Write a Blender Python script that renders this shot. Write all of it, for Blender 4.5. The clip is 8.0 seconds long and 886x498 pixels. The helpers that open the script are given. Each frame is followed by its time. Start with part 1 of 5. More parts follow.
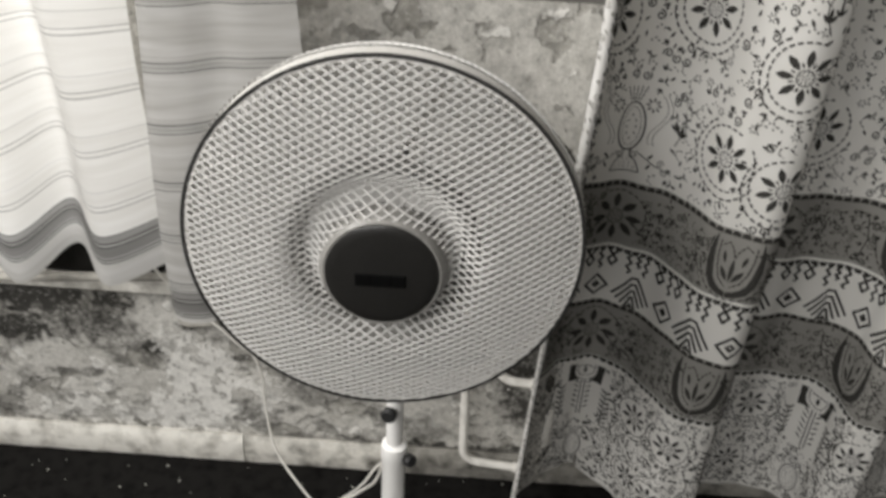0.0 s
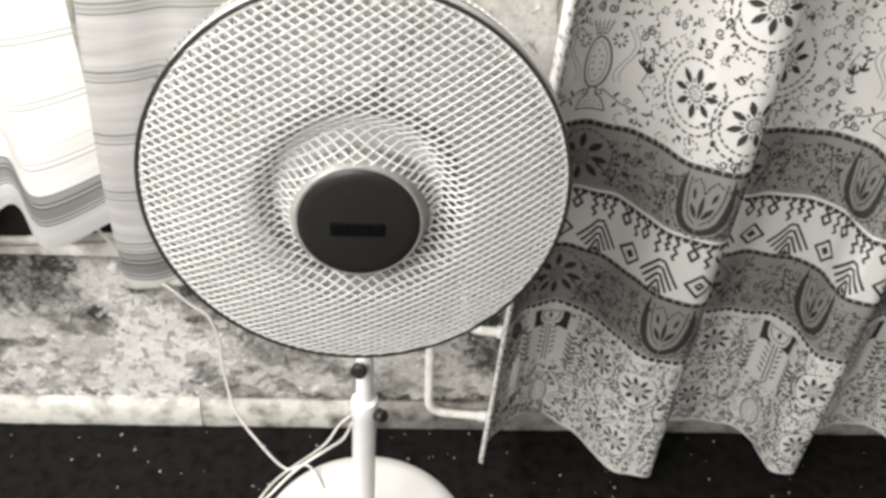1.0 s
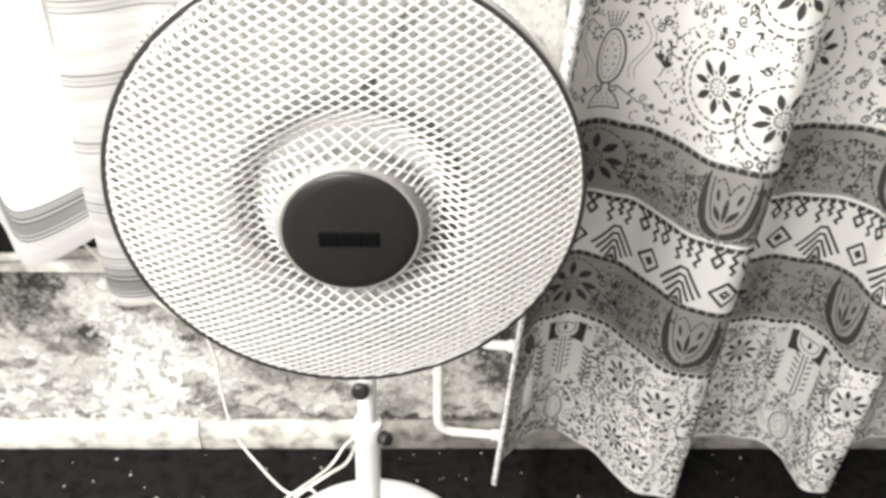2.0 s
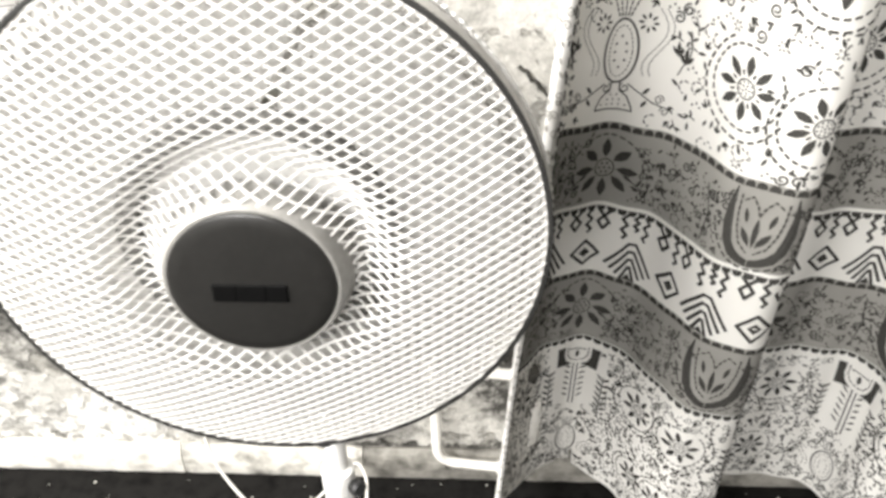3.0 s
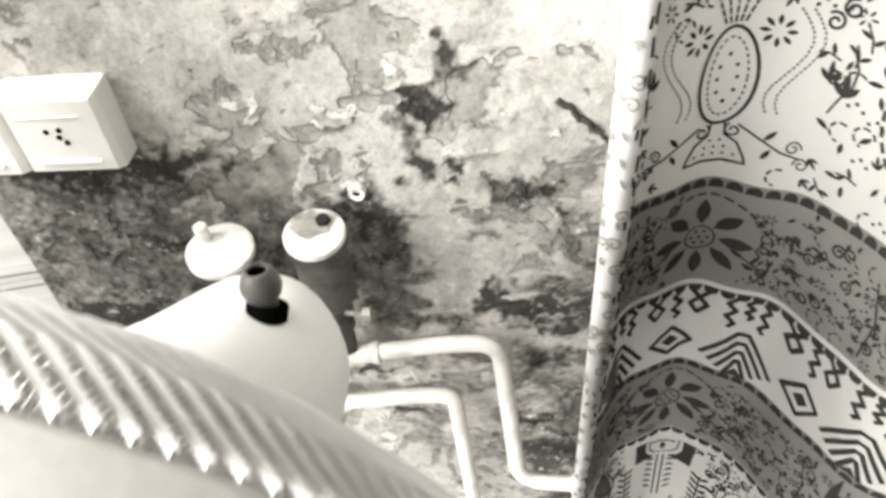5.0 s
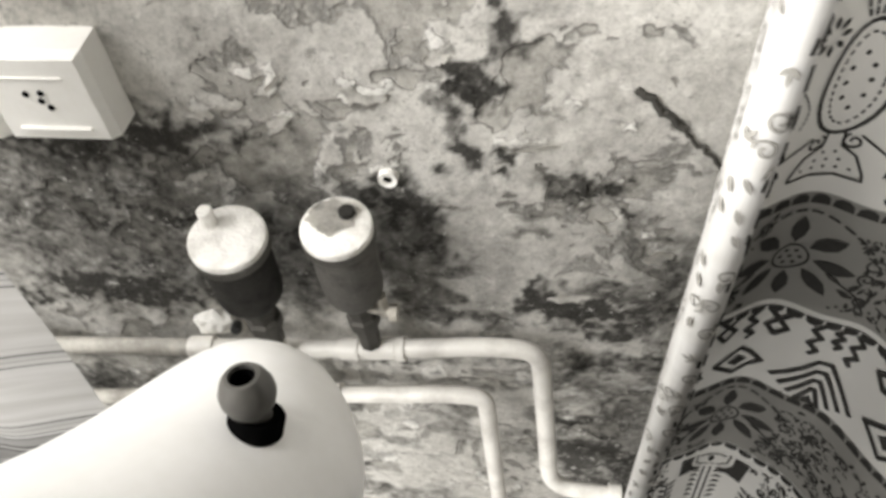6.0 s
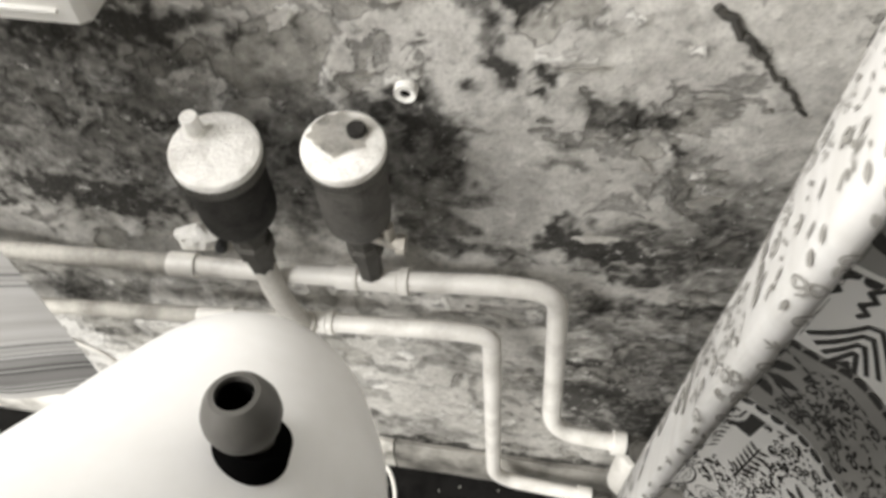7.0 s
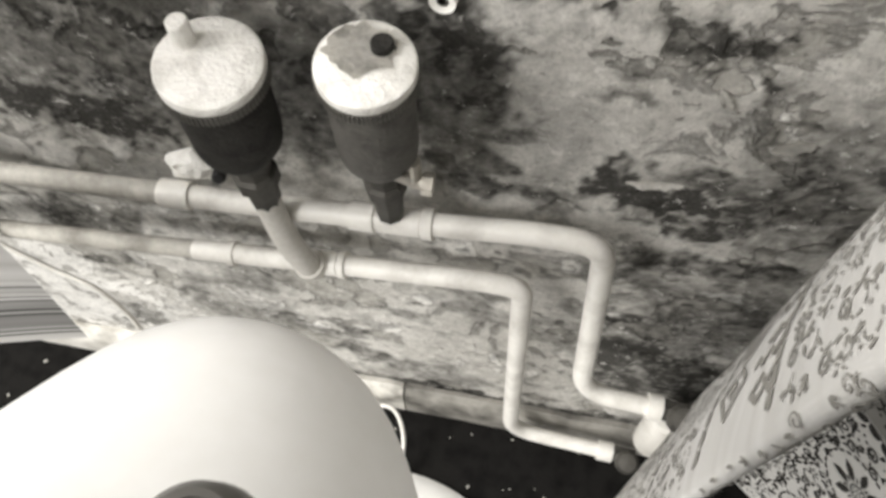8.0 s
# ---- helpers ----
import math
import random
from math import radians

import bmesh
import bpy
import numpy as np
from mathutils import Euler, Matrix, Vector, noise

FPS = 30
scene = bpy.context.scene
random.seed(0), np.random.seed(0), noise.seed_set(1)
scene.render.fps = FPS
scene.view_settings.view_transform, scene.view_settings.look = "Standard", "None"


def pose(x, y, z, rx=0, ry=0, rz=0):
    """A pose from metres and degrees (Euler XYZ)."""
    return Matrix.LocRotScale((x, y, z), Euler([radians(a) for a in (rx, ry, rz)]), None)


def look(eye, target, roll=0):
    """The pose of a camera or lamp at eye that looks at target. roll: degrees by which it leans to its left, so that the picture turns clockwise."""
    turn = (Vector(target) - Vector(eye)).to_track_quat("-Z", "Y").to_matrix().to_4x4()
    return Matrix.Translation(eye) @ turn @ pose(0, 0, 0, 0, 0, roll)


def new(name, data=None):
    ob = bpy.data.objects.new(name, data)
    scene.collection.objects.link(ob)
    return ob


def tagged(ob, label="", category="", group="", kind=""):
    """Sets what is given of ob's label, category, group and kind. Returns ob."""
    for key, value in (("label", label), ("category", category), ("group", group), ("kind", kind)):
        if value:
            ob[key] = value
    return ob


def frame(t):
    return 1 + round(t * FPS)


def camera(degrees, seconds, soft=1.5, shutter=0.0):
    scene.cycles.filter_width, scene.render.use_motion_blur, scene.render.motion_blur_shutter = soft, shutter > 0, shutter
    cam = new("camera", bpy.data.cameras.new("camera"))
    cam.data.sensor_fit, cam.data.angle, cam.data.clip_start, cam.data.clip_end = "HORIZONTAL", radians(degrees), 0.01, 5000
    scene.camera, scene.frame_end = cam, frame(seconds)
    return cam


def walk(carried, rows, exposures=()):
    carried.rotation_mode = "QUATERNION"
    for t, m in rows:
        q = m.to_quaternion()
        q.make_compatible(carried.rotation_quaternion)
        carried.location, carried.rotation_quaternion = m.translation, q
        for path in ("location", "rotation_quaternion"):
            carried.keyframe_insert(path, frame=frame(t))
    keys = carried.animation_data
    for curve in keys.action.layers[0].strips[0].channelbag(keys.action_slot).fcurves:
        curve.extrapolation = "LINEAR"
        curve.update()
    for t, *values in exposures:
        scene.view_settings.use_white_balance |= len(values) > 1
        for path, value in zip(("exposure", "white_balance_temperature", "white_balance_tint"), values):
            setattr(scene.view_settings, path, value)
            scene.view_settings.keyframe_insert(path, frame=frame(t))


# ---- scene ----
cam = camera(56.1, 8.0, soft=3.2, shutter=0.5)
PATH = [
    (0, (0.0125, -0.1213, 0.9960), (-0.0085, 1.4705, -0.0413), 3.52),
    (0.5, (-0.0018, -0.1029, 0.9735), (0.0560, 1.4493, -0.1208), 4.45),
    (1, (-0.0265, -0.0891, 0.9642), (0.1031, 1.4414, -0.1541), 4.48),
    (2.5, (0.0199, 0.0263, 0.8993), (0.0793, 1.5772, -0.1967), 1.35),
    (3, (0.0734, 0.1062, 0.8836), (0.0518, 1.6283, -0.2535), 0.78),
    (3.5, (0.1183, 0.1952, 0.8657), (0.0479, 1.6777, -0.3206), -0.26),
    (4, (0.1403, 0.2761, 0.8474), (0.0119, 1.7300, -0.3690), -2.68),
    (4.5, (0.1286, 0.4009, 0.8355), (-0.0837, 1.7918, -0.4414), -6.99),
    (4.7, (0.1243, 0.4419, 0.8366), (-0.0640, 1.8114, -0.4668), -6.86),
    (5.8, (0.1106, 0.5769, 0.8092), (-0.1419, 1.8062, -0.6174), -8.68),
    (6, (0.1028, 0.5932, 0.8046), (-0.1582, 1.7891, -0.6486), -6.94),
    (6.5, (0.0884, 0.6239, 0.7855), (-0.1124, 1.7567, -0.7265), -3.25),
    (7, (0.0720, 0.6468, 0.7605), (-0.146, 1.725, -0.910), -2.72),
    (7.5, (0.0581, 0.6756, 0.7327), (-0.1624, 1.5906, -0.9178), -2.68),
    (8, (0.0480, 0.6960, 0.7010), (-0.160, 1.611, -1.065), -1.7),
]
walk(cam, [(t, look(eye, target, roll)) for t, eye, target, roll in PATH],
     [(0, -1.2), (1.0, -0.42), (2.5, 0.3), (3.5, 0.58), (4.0, 0.8), (4.5, 0.85), (4.7, 0.75), (5.8, -0.1), (6.5, -0.08), (7.0, -0.2), (8, -0.25)])

# ---- world and lights ----
FLOOR = -0.22
WALL = 0.975

world = bpy.data.worlds.new("sky")
scene.world = world
world.use_nodes = True
wn = world.node_tree.nodes
sky = wn.new("ShaderNodeTexSky")
sky.sky_type, sky.sun_disc = "NISHITA", False
sky.sun_elevation, sky.sun_rotation = radians(38), radians(300)
world.node_tree.links.new(sky.outputs[0], wn["Background"].inputs[0])
wn["Background"].inputs[1].default_value = 0.06


def area_lamp(name, eye, target, size, size_y, watts, colour=(1, 0.985, 0.955)):
    data = bpy.data.lights.new(name, "AREA")
    data.shape, data.size, data.size_y, data.energy, data.color = "RECTANGLE", size, size_y, watts, colour
    ob = new(name, data)
    ob.matrix_world = look(eye, target)
    return ob


# area lamps: three added in unseen openings (two at the side, one behind the viewer), one behind the striped curtains
area_lamp("added_daylight", (-1.5, -0.95, 2.05), (0.1, 0.8, 0.35), 1.1, 0.85, 96, (1, 0.976, 0.948))
area_lamp("added_daylight", (-1.5, 0.27, 2.05), (0.1, 0.75, 0.35), 0.8, 0.8, 76, (1, 0.976, 0.948))
area_lamp("added_daylight", (-0.75, -2.36, 1.9), (0.2, 0.9, 0.35), 1.1, 0.85, 82, (1, 0.976, 0.948))
area_lamp("window_light_back", (-0.85, 1.25, 1.0), (-0.8, 0.6, 0.55), 1.0, 1.3, 42)


# ---- materials ----
def mat(name, base, rough=0.6, metal=0.0, dark=None, scale=30.0, amount=0.5, fine=220.0, bump=0.15, spec=0.4, vary=0.0):
    """Colour with broad stains and fine grain, and a fine relief."""
    m = bpy.data.materials.new(name)
    m.use_nodes = True
    nt = m.node_tree
    b = nt.nodes["Principled BSDF"]
    b.inputs["Roughness"].default_value, b.inputs["Metallic"].default_value = rough, metal
    b.inputs["Specular IOR Level"].default_value = spec
    co = nt.nodes.new("ShaderNodeTexCoord")
    n1, n2 = nt.nodes.new("ShaderNodeTexNoise"), nt.nodes.new("ShaderNodeTexNoise")
    n1.inputs["Scale"].default_value, n1.inputs["Detail"].default_value = scale, 8
    n2.inputs["Scale"].default_value, n2.inputs["Detail"].default_value = fine, 4
    for n in (n1, n2):
        nt.links.new(co.outputs["Object"], n.inputs["Vector"])
    ramp = nt.nodes.new("ShaderNodeMapRange")
    ramp.inputs["From Min"].default_value, ramp.inputs["From Max"].default_value = 0.45, 0.72
    ramp.inputs["To Max"].default_value = amount
    nt.links.new(n1.outputs["Fac"], ramp.inputs["Value"])
    mix = nt.nodes.new("ShaderNodeMix")
    mix.data_type = "RGBA"
    mix.inputs["A"].default_value = (*base, 1)
    mix.inputs["B"].default_value = (*(dark or tuple(c * 0.6 for c in base)), 1)
    nt.links.new(ramp.outputs[0], mix.inputs["Factor"])
    grain = nt.nodes.new("ShaderNodeMix")
    grain.data_type, grain.blend_type = "RGBA", "OVERLAY"
    grain.inputs["Factor"].default_value = 0.25
    nt.links.new(mix.outputs["Result"], grain.inputs["A"])
    nt.links.new(n2.outputs["Fac"], grain.inputs["B"])
    nt.links.new(grain.outputs["Result"], b.inputs["Base Color"])
    bp = nt.nodes.new("ShaderNodeBump")
    bp.inputs["Strength"].default_value, bp.inputs["Distance"].default_value = bump, 0.002
    nt.links.new(n2.outputs["Fac"], bp.inputs["Height"])
    nt.links.new(bp.outputs[0], b.inputs["Normal"])
    return m


white_enamel = mat("white_enamel", (0.9, 0.892, 0.865), 0.32, scale=14, amount=0.12, bump=0.02, spec=0.5)
grille_white = mat("grille_white", (0.7, 0.69, 0.665), 0.4, scale=20, amount=0.25, bump=0.0)
rim_grey = mat("rim_grey", (0.62, 0.605, 0.57), 0.45, scale=25, amount=0.3, bump=0.05)
gasket = mat("gasket", (0.025, 0.0245, 0.023), 0.5, scale=60, amount=0.4)
cap_dark = mat("cap_dark", (0.019, 0.0184, 0.0172), 0.33, scale=18, amount=0.3, bump=0.02)
letter_black = mat("letter_black", (0.002, 0.002, 0.002), 0.7, spec=0.1)
cap_rim = mat("cap_rim", (0.27, 0.263, 0.246), 0.35, scale=30, amount=0.3, bump=0.02)
blade_pale = mat("blade_pale", (0.64, 0.63, 0.605), 0.4, scale=12, amount=0.2, bump=0.02)
groove_shade = mat("groove_shade", (0.14, 0.136, 0.126), 0.55, scale=30, amount=0.3)
knob_grey = mat("knob_grey", (0.1, 0.096, 0.087), 0.42, scale=50, amount=0.3, bump=0.03)
hole_black = mat("hole_black", (0.003, 0.003, 0.003), 0.9, spec=0.0)
black_plastic = mat("black_plastic", (0.02, 0.02, 0.02), 0.45, scale=60, amount=0.3)
cord_white = mat("cord_white", (0.7, 0.68, 0.63), 0.5, scale=40, amount=0.3, bump=0.03)
pipe_paint = mat("pipe_paint", (0.8, 0.78, 0.73), 0.4, dark=(0.42, 0.4, 0.36), scale=40, amount=0.55, fine=300, bump=0.12)
pipe_grey = mat("pipe_grey", (0.62, 0.6, 0.55), 0.5, dark=(0.4, 0.385, 0.345), scale=35, amount=0.6, fine=280, bump=0.2)
pipe_dull = mat("pipe_dull", (0.44, 0.423, 0.38), 0.65, dark=(0.16, 0.15, 0.13), scale=35, amount=0.8, fine=260, bump=0.3)
brass_worn = mat("brass_worn", (0.12, 0.114, 0.102), 0.6, 0.2, dark=(0.06, 0.057, 0.05), scale=80, amount=0.9, fine=420, bump=0.5)
brass_dirty = mat("brass_dirty", (0.036, 0.034, 0.03), 0.75, 0.3, dark=(0.012, 0.0115, 0.01), scale=70, amount=1.0, fine=420, bump=0.5)
cap_paint = mat("cap_paint", (0.92, 0.905, 0.86), 0.65, dark=(0.5, 0.48, 0.435), scale=75, amount=0.6, fine=420, bump=0.6)
crack_dark = mat("crack_dark", (0.07, 0.066, 0.058), 0.9, dark=(0.02, 0.02, 0.017), scale=120, amount=0.8, fine=500, bump=0.5)
flake_paint = mat("flake_paint", (0.7, 0.684, 0.64), 0.85, dark=(0.38, 0.367, 0.335), scale=110, amount=0.8, fine=480, bump=0.4)
cap_chipped = mat("cap_chipped", (0.62, 0.6, 0.55), 0.75, dark=(0.2, 0.19, 0.165), scale=90, amount=0.9, fine=400, bump=0.4)
ring_brass = mat("ring_brass", (0.15, 0.144, 0.128), 0.6, 0.2, dark=(0.1, 0.095, 0.085), scale=60, amount=0.9, fine=400, bump=0.3)
brass_bright = mat("brass_bright", (0.55, 0.52, 0.46), 0.35, 0.6, dark=(0.2, 0.19, 0.16), scale=90, amount=0.6)
bracket_metal = mat("bracket_metal", (0.3, 0.29, 0.265), 0.5, 0.4, scale=50, amount=0.7)
valve_dark = mat("valve_dark", (0.09, 0.085, 0.075), 0.6, 0.3, dark=(0.03, 0.03, 0.026), scale=60, amount=0.8, bump=0.3)
socket_white = mat("socket_white", (0.92, 0.908, 0.87), 0.42, dark=(0.6, 0.58, 0.53), scale=25, amount=0.2, bump=0.05)
skirting_paint = mat("skirting_paint", (0.78, 0.76, 0.7), 0.6, dark=(0.3, 0.285, 0.25), scale=28, amount=0.9, fine=160, bump=0.4)
skirting_mid = mat("skirting_mid", (0.64, 0.62, 0.565), 0.7, dark=(0.1, 0.094, 0.08), scale=24, amount=1.0, fine=160, bump=0.5)
skirting_grey = mat("skirting_grey", (0.3, 0.288, 0.258), 0.7, dark=(0.04, 0.038, 0.032), scale=24, amount=1.0, fine=160, bump=0.5)
floor_dark = mat("floor_dark", (0.011, 0.0106, 0.0098), 0.85, dark=(0.002, 0.002, 0.002), scale=45, amount=0.8, fine=300, bump=0.3, spec=0.05)
gap_shade_dark = mat("gap_shade_dark", (0.022, 0.021, 0.019), 0.8, dark=(0.008, 0.008, 0.007), scale=30, amount=0.8, fine=200, bump=0.3, spec=0.1)
debris_white = mat("debris_white", (0.4, 0.39, 0.35), 0.8)
# walls and ceiling out of view, darkened so they bounce little light
room_low_bounce = mat("room_low_bounce", (0.14, 0.135, 0.126), 0.8, dark=(0.09, 0.087, 0.08), scale=4, amount=0.7, bump=0.2)
ceiling_low_bounce = mat("ceiling_low_bounce", (0.17, 0.164, 0.154), 0.85, scale=3, amount=0.2)
frame_paint = mat("frame_paint", (0.7, 0.68, 0.64), 0.5, scale=12, amount=0.3)


def plaster_material():
    """Old peeling paint on plaster: masks of wear, painted shade and a lit patch come with the mesh, grain and mottling
    from noise.
    """
    m = bpy.data.materials.new("peeling_plaster")
    m.use_nodes = True
    nt, N = m.node_tree, m.node_tree.nodes.new
    b = nt.nodes["Principled BSDF"]
    b.inputs["Roughness"].default_value = 0.85
    b.inputs["Specular IOR Level"].default_value = 0.2
    co = N("ShaderNodeTexCoord")

    def tex(scale, detail, rough=0.6, dist=0.0):
        n = N("ShaderNodeTexNoise")
        n.inputs["Scale"].default_value, n.inputs["Detail"].default_value = scale, detail
        n.inputs["Roughness"].default_value, n.inputs["Distortion"].default_value = rough, dist
        nt.links.new(co.outputs["Object"], n.inputs["Vector"])
        return n.outputs["Fac"]

    def ranged(value, lo, hi, top=1.0):
        n = N("ShaderNodeMapRange")
        n.inputs["From Min"].default_value, n.inputs["From Max"].default_value, n.inputs["To Max"].default_value = lo, hi, top
        nt.links.new(value, n.inputs["Value"])
        return n.outputs[0]

    def mixed(fac, a, c):
        n = N("ShaderNodeMix")
        n.data_type = "RGBA"
        nt.links.new(fac, n.inputs["Factor"])
        if isinstance(a, tuple):
            n.inputs["A"].default_value = (*a, 1)
        else:
            nt.links.new(a, n.inputs["A"])
        n.inputs["B"].default_value = (*c, 1)
        return n.outputs["Result"]

    def attr(name):
        n = N("ShaderNodeAttribute")
        n.attribute_name = name
        return n.outputs["Fac"]

    def calc(op, a, c):
        n = N("ShaderNodeMath")
        n.operation = op
        for k, v in enumerate((a, c)):
            if isinstance(v, float):
                n.inputs[k].default_value = v
            else:
                nt.links.new(v, n.inputs[k])
        return n.outputs[0]

    # torn edge of the paint layer: noise pushed by the bared and the flaking patches
    tear = calc("ADD", tex(13, 14, 0.66, 0.7), calc("SUBTRACT", calc("MULTIPLY", attr("bare"), 0.2), calc("MULTIPLY", attr("flake"), 0.16)))
    gone = ranged(tear, 0.575, 0.625)
    rim = calc("MULTIPLY", ranged(tear, 0.57, 0.59), ranged(tear, 0.62, 0.595))
    loose = ranged(calc("ADD", tex(34, 12, 0.68, 0.5), calc("MULTIPLY", attr("flake"), 0.24)), 0.655, 0.69)
    smear = calc("ADD", calc("MULTIPLY", tex(26, 14, 0.8, 0.4), 0.5), calc("MULTIPLY", tex(85, 12, 0.8, 0.2), 0.46))
    # grime, and the shade painted into the mask, darken the plaster
    dirt = calc("ADD", calc("MULTIPLY", attr("stain_shade"), 0.5), smear)
    col = mixed(ranged(tex(8, 14, 0.75, 0.4), 0.36, 0.68), (0.7, 0.684, 0.64), (0.5, 0.486, 0.447))
    col = mixed(ranged(tex(48, 14, 0.82, 0.4), 0.47, 0.7, 0.75), col, (0.28, 0.27, 0.245))
    under_coat = mixed(ranged(tex(70, 14, 0.8, 0.3), 0.4, 0.64), (0.5, 0.485, 0.445), (0.3, 0.29, 0.26))
    pick = N("ShaderNodeMix")
    pick.data_type = "RGBA"
    nt.links.new(gone, pick.inputs["Factor"])
    nt.links.new(col, pick.inputs["A"])
    nt.links.new(under_coat, pick.inputs["B"])
    col = mixed(calc("MULTIPLY", loose, calc("ADD", 0.32, calc("MULTIPLY", attr("flake"), 0.6))), pick.outputs["Result"], (0.86, 0.845, 0.8))
    col = mixed(calc("MULTIPLY", rim, 0.26), col, (0.1, 0.096, 0.085))
    col = mixed(ranged(dirt, 0.475, 0.85, 0.95), col, (0.02, 0.019, 0.0165))
    col = mixed(ranged(tex(150, 12, 0.85), 0.54, 0.7, 0.8), col, (0.1, 0.095, 0.083))
    col = mixed(ranged(tex(420, 8, 0.8), 0.5, 0.72, 0.7), col, (0.17, 0.163, 0.145))
    # small chips, dark where they have gone and pale where they hang on
    col = mixed(ranged(tex(78, 12, 0.72, 0.4), 0.6, 0.625, 0.5), col, (0.16, 0.153, 0.135))
    col = mixed(ranged(tex(97, 12, 0.7, 0.3), 0.615, 0.635, 0.5), col, (0.78, 0.764, 0.72))
    nt.links.new(col, b.inputs["Base Color"])
    height = calc("ADD", calc("MULTIPLY", tex(110, 10, 0.75), 0.6), calc("SUBTRACT", calc("MULTIPLY", loose, 0.5), calc("MULTIPLY", gone, 0.8)))
    bp = N("ShaderNodeBump")
    bp.inputs["Strength"].default_value, bp.inputs["Distance"].default_value = 0.95, 0.0028
    nt.links.new(height, bp.inputs["Height"])
    nt.links.new(bp.outputs[0], b.inputs["Normal"])
    return m


def cloth_material(name, build):
    """Thin cloth: diffuse with a share of light let through; build() gives the colour from the cloth's own coordinates."""
    m = bpy.data.materials.new(name)
    m.use_nodes = True
    nt = m.node_tree
    out = nt.nodes["Material Output"]
    b = nt.nodes["Principled BSDF"]
    b.inputs["Roughness"].default_value = 0.9
    b.inputs["Specular IOR Level"].default_value = 0.1
    tr = nt.nodes.new("ShaderNodeBsdfTranslucent")
    mx = nt.nodes.new("ShaderNodeMixShader")
    uv = nt.nodes.new("ShaderNodeUVMap")
    uv.uv_map = "cloth"
    sep = nt.nodes.new("ShaderNodeSeparateXYZ")
    nt.links.new(uv.outputs[0], sep.inputs[0])
    col, share = build(nt, uv.outputs[0], sep.outputs[0], sep.outputs[1])
    nt.links.new(col, b.inputs["Base Color"])
    nt.links.new(col, tr.inputs["Color"])
    mx.inputs[0].default_value = share
    weave = nt.nodes.new("ShaderNodeTexNoise")
    weave.inputs["Scale"].default_value, weave.inputs["Detail"].default_value = 900, 3
    nt.links.new(uv.outputs[0], weave.inputs["Vector"])
    bp = nt.nodes.new("ShaderNodeBump")
    bp.inputs["Strength"].default_value, bp.inputs["Distance"].default_value = 0.2, 0.001
    nt.links.new(weave.outputs["Fac"], bp.inputs["Height"])
    nt.links.new(bp.outputs[0], b.inputs["Normal"])
    nt.links.new(b.outputs[0], mx.inputs[1])
    nt.links.new(tr.outputs[0], mx.inputs[2])
    nt.links.new(mx.outputs[0], out.inputs[0])
    return m


def banded(stops, base):
    """Colour by the height on the cloth: stops are (height, colour) steps, with a faint mottling."""
    def build(nt, uv, u, v):
        lo, hi = stops[0][0], stops[-1][0]
        mr = nt.nodes.new("ShaderNodeMapRange")
        mr.inputs["From Min"].default_value, mr.inputs["From Max"].default_value = lo, hi
        nt.links.new(v, mr.inputs["Value"])
        r = nt.nodes.new("ShaderNodeValToRGB")
        r.color_ramp.interpolation = "CONSTANT"
        el = r.color_ramp.elements
        while len(el) < len(stops):
            el.new(0.5)
        for e, (h, c) in zip(el, stops):
            e.position, e.color = (h - lo) / (hi - lo), (*c, 1)
        nt.links.new(mr.outputs[0], r.inputs[0])
        n = nt.nodes.new("ShaderNodeTexNoise")
        n.inputs["Scale"].default_value, n.inputs["Detail"].default_value = 18, 7
        nt.links.new(uv, n.inputs["Vector"])
        mx = nt.nodes.new("ShaderNodeMix")
        mx.data_type, mx.blend_type = "RGBA", "OVERLAY"
        mx.inputs["Factor"].default_value = 0.2
        nt.links.new(r.outputs[0], mx.inputs["A"])
        nt.links.new(n.outputs["Fac"], mx.inputs["B"])
        # the turned edge shows the pale reverse of the cloth
        turned = nt.nodes.new("ShaderNodeMath")
        turned.operation = "LESS_THAN"
        turned.inputs[1].default_value = EDGE
        nt.links.new(u, turned.inputs[0])
        back = nt.nodes.new("ShaderNodeMix")
        back.data_type = "RGBA"
        nt.links.new(turned.outputs[0], back.inputs["Factor"])
        nt.links.new(mx.outputs["Result"], back.inputs["A"])
        back.inputs["B"].default_value = (*PALE, 1)
        return back.outputs["Result"], base
    return build


# length of curled selvedge on the printed curtain
EDGE = 0.028
GREY = (0.31, 0.302, 0.279)
PALE = (0.8, 0.787, 0.748)
print_cloth = cloth_material("print_cloth", banded([(-0.5, PALE), (0.10, GREY), (0.212, PALE), (0.322, GREY), (0.43, PALE), (1.5, PALE)], 0.28))
print_ink = mat("print_ink", (0.045, 0.0435, 0.04), 0.9, scale=200, amount=0.4, bump=0.0, spec=0.1)
print_faint = mat("print_faint", (0.3, 0.29, 0.265), 0.9, scale=200, amount=0.4, bump=0.0, spec=0.1)
plaster = plaster_material()


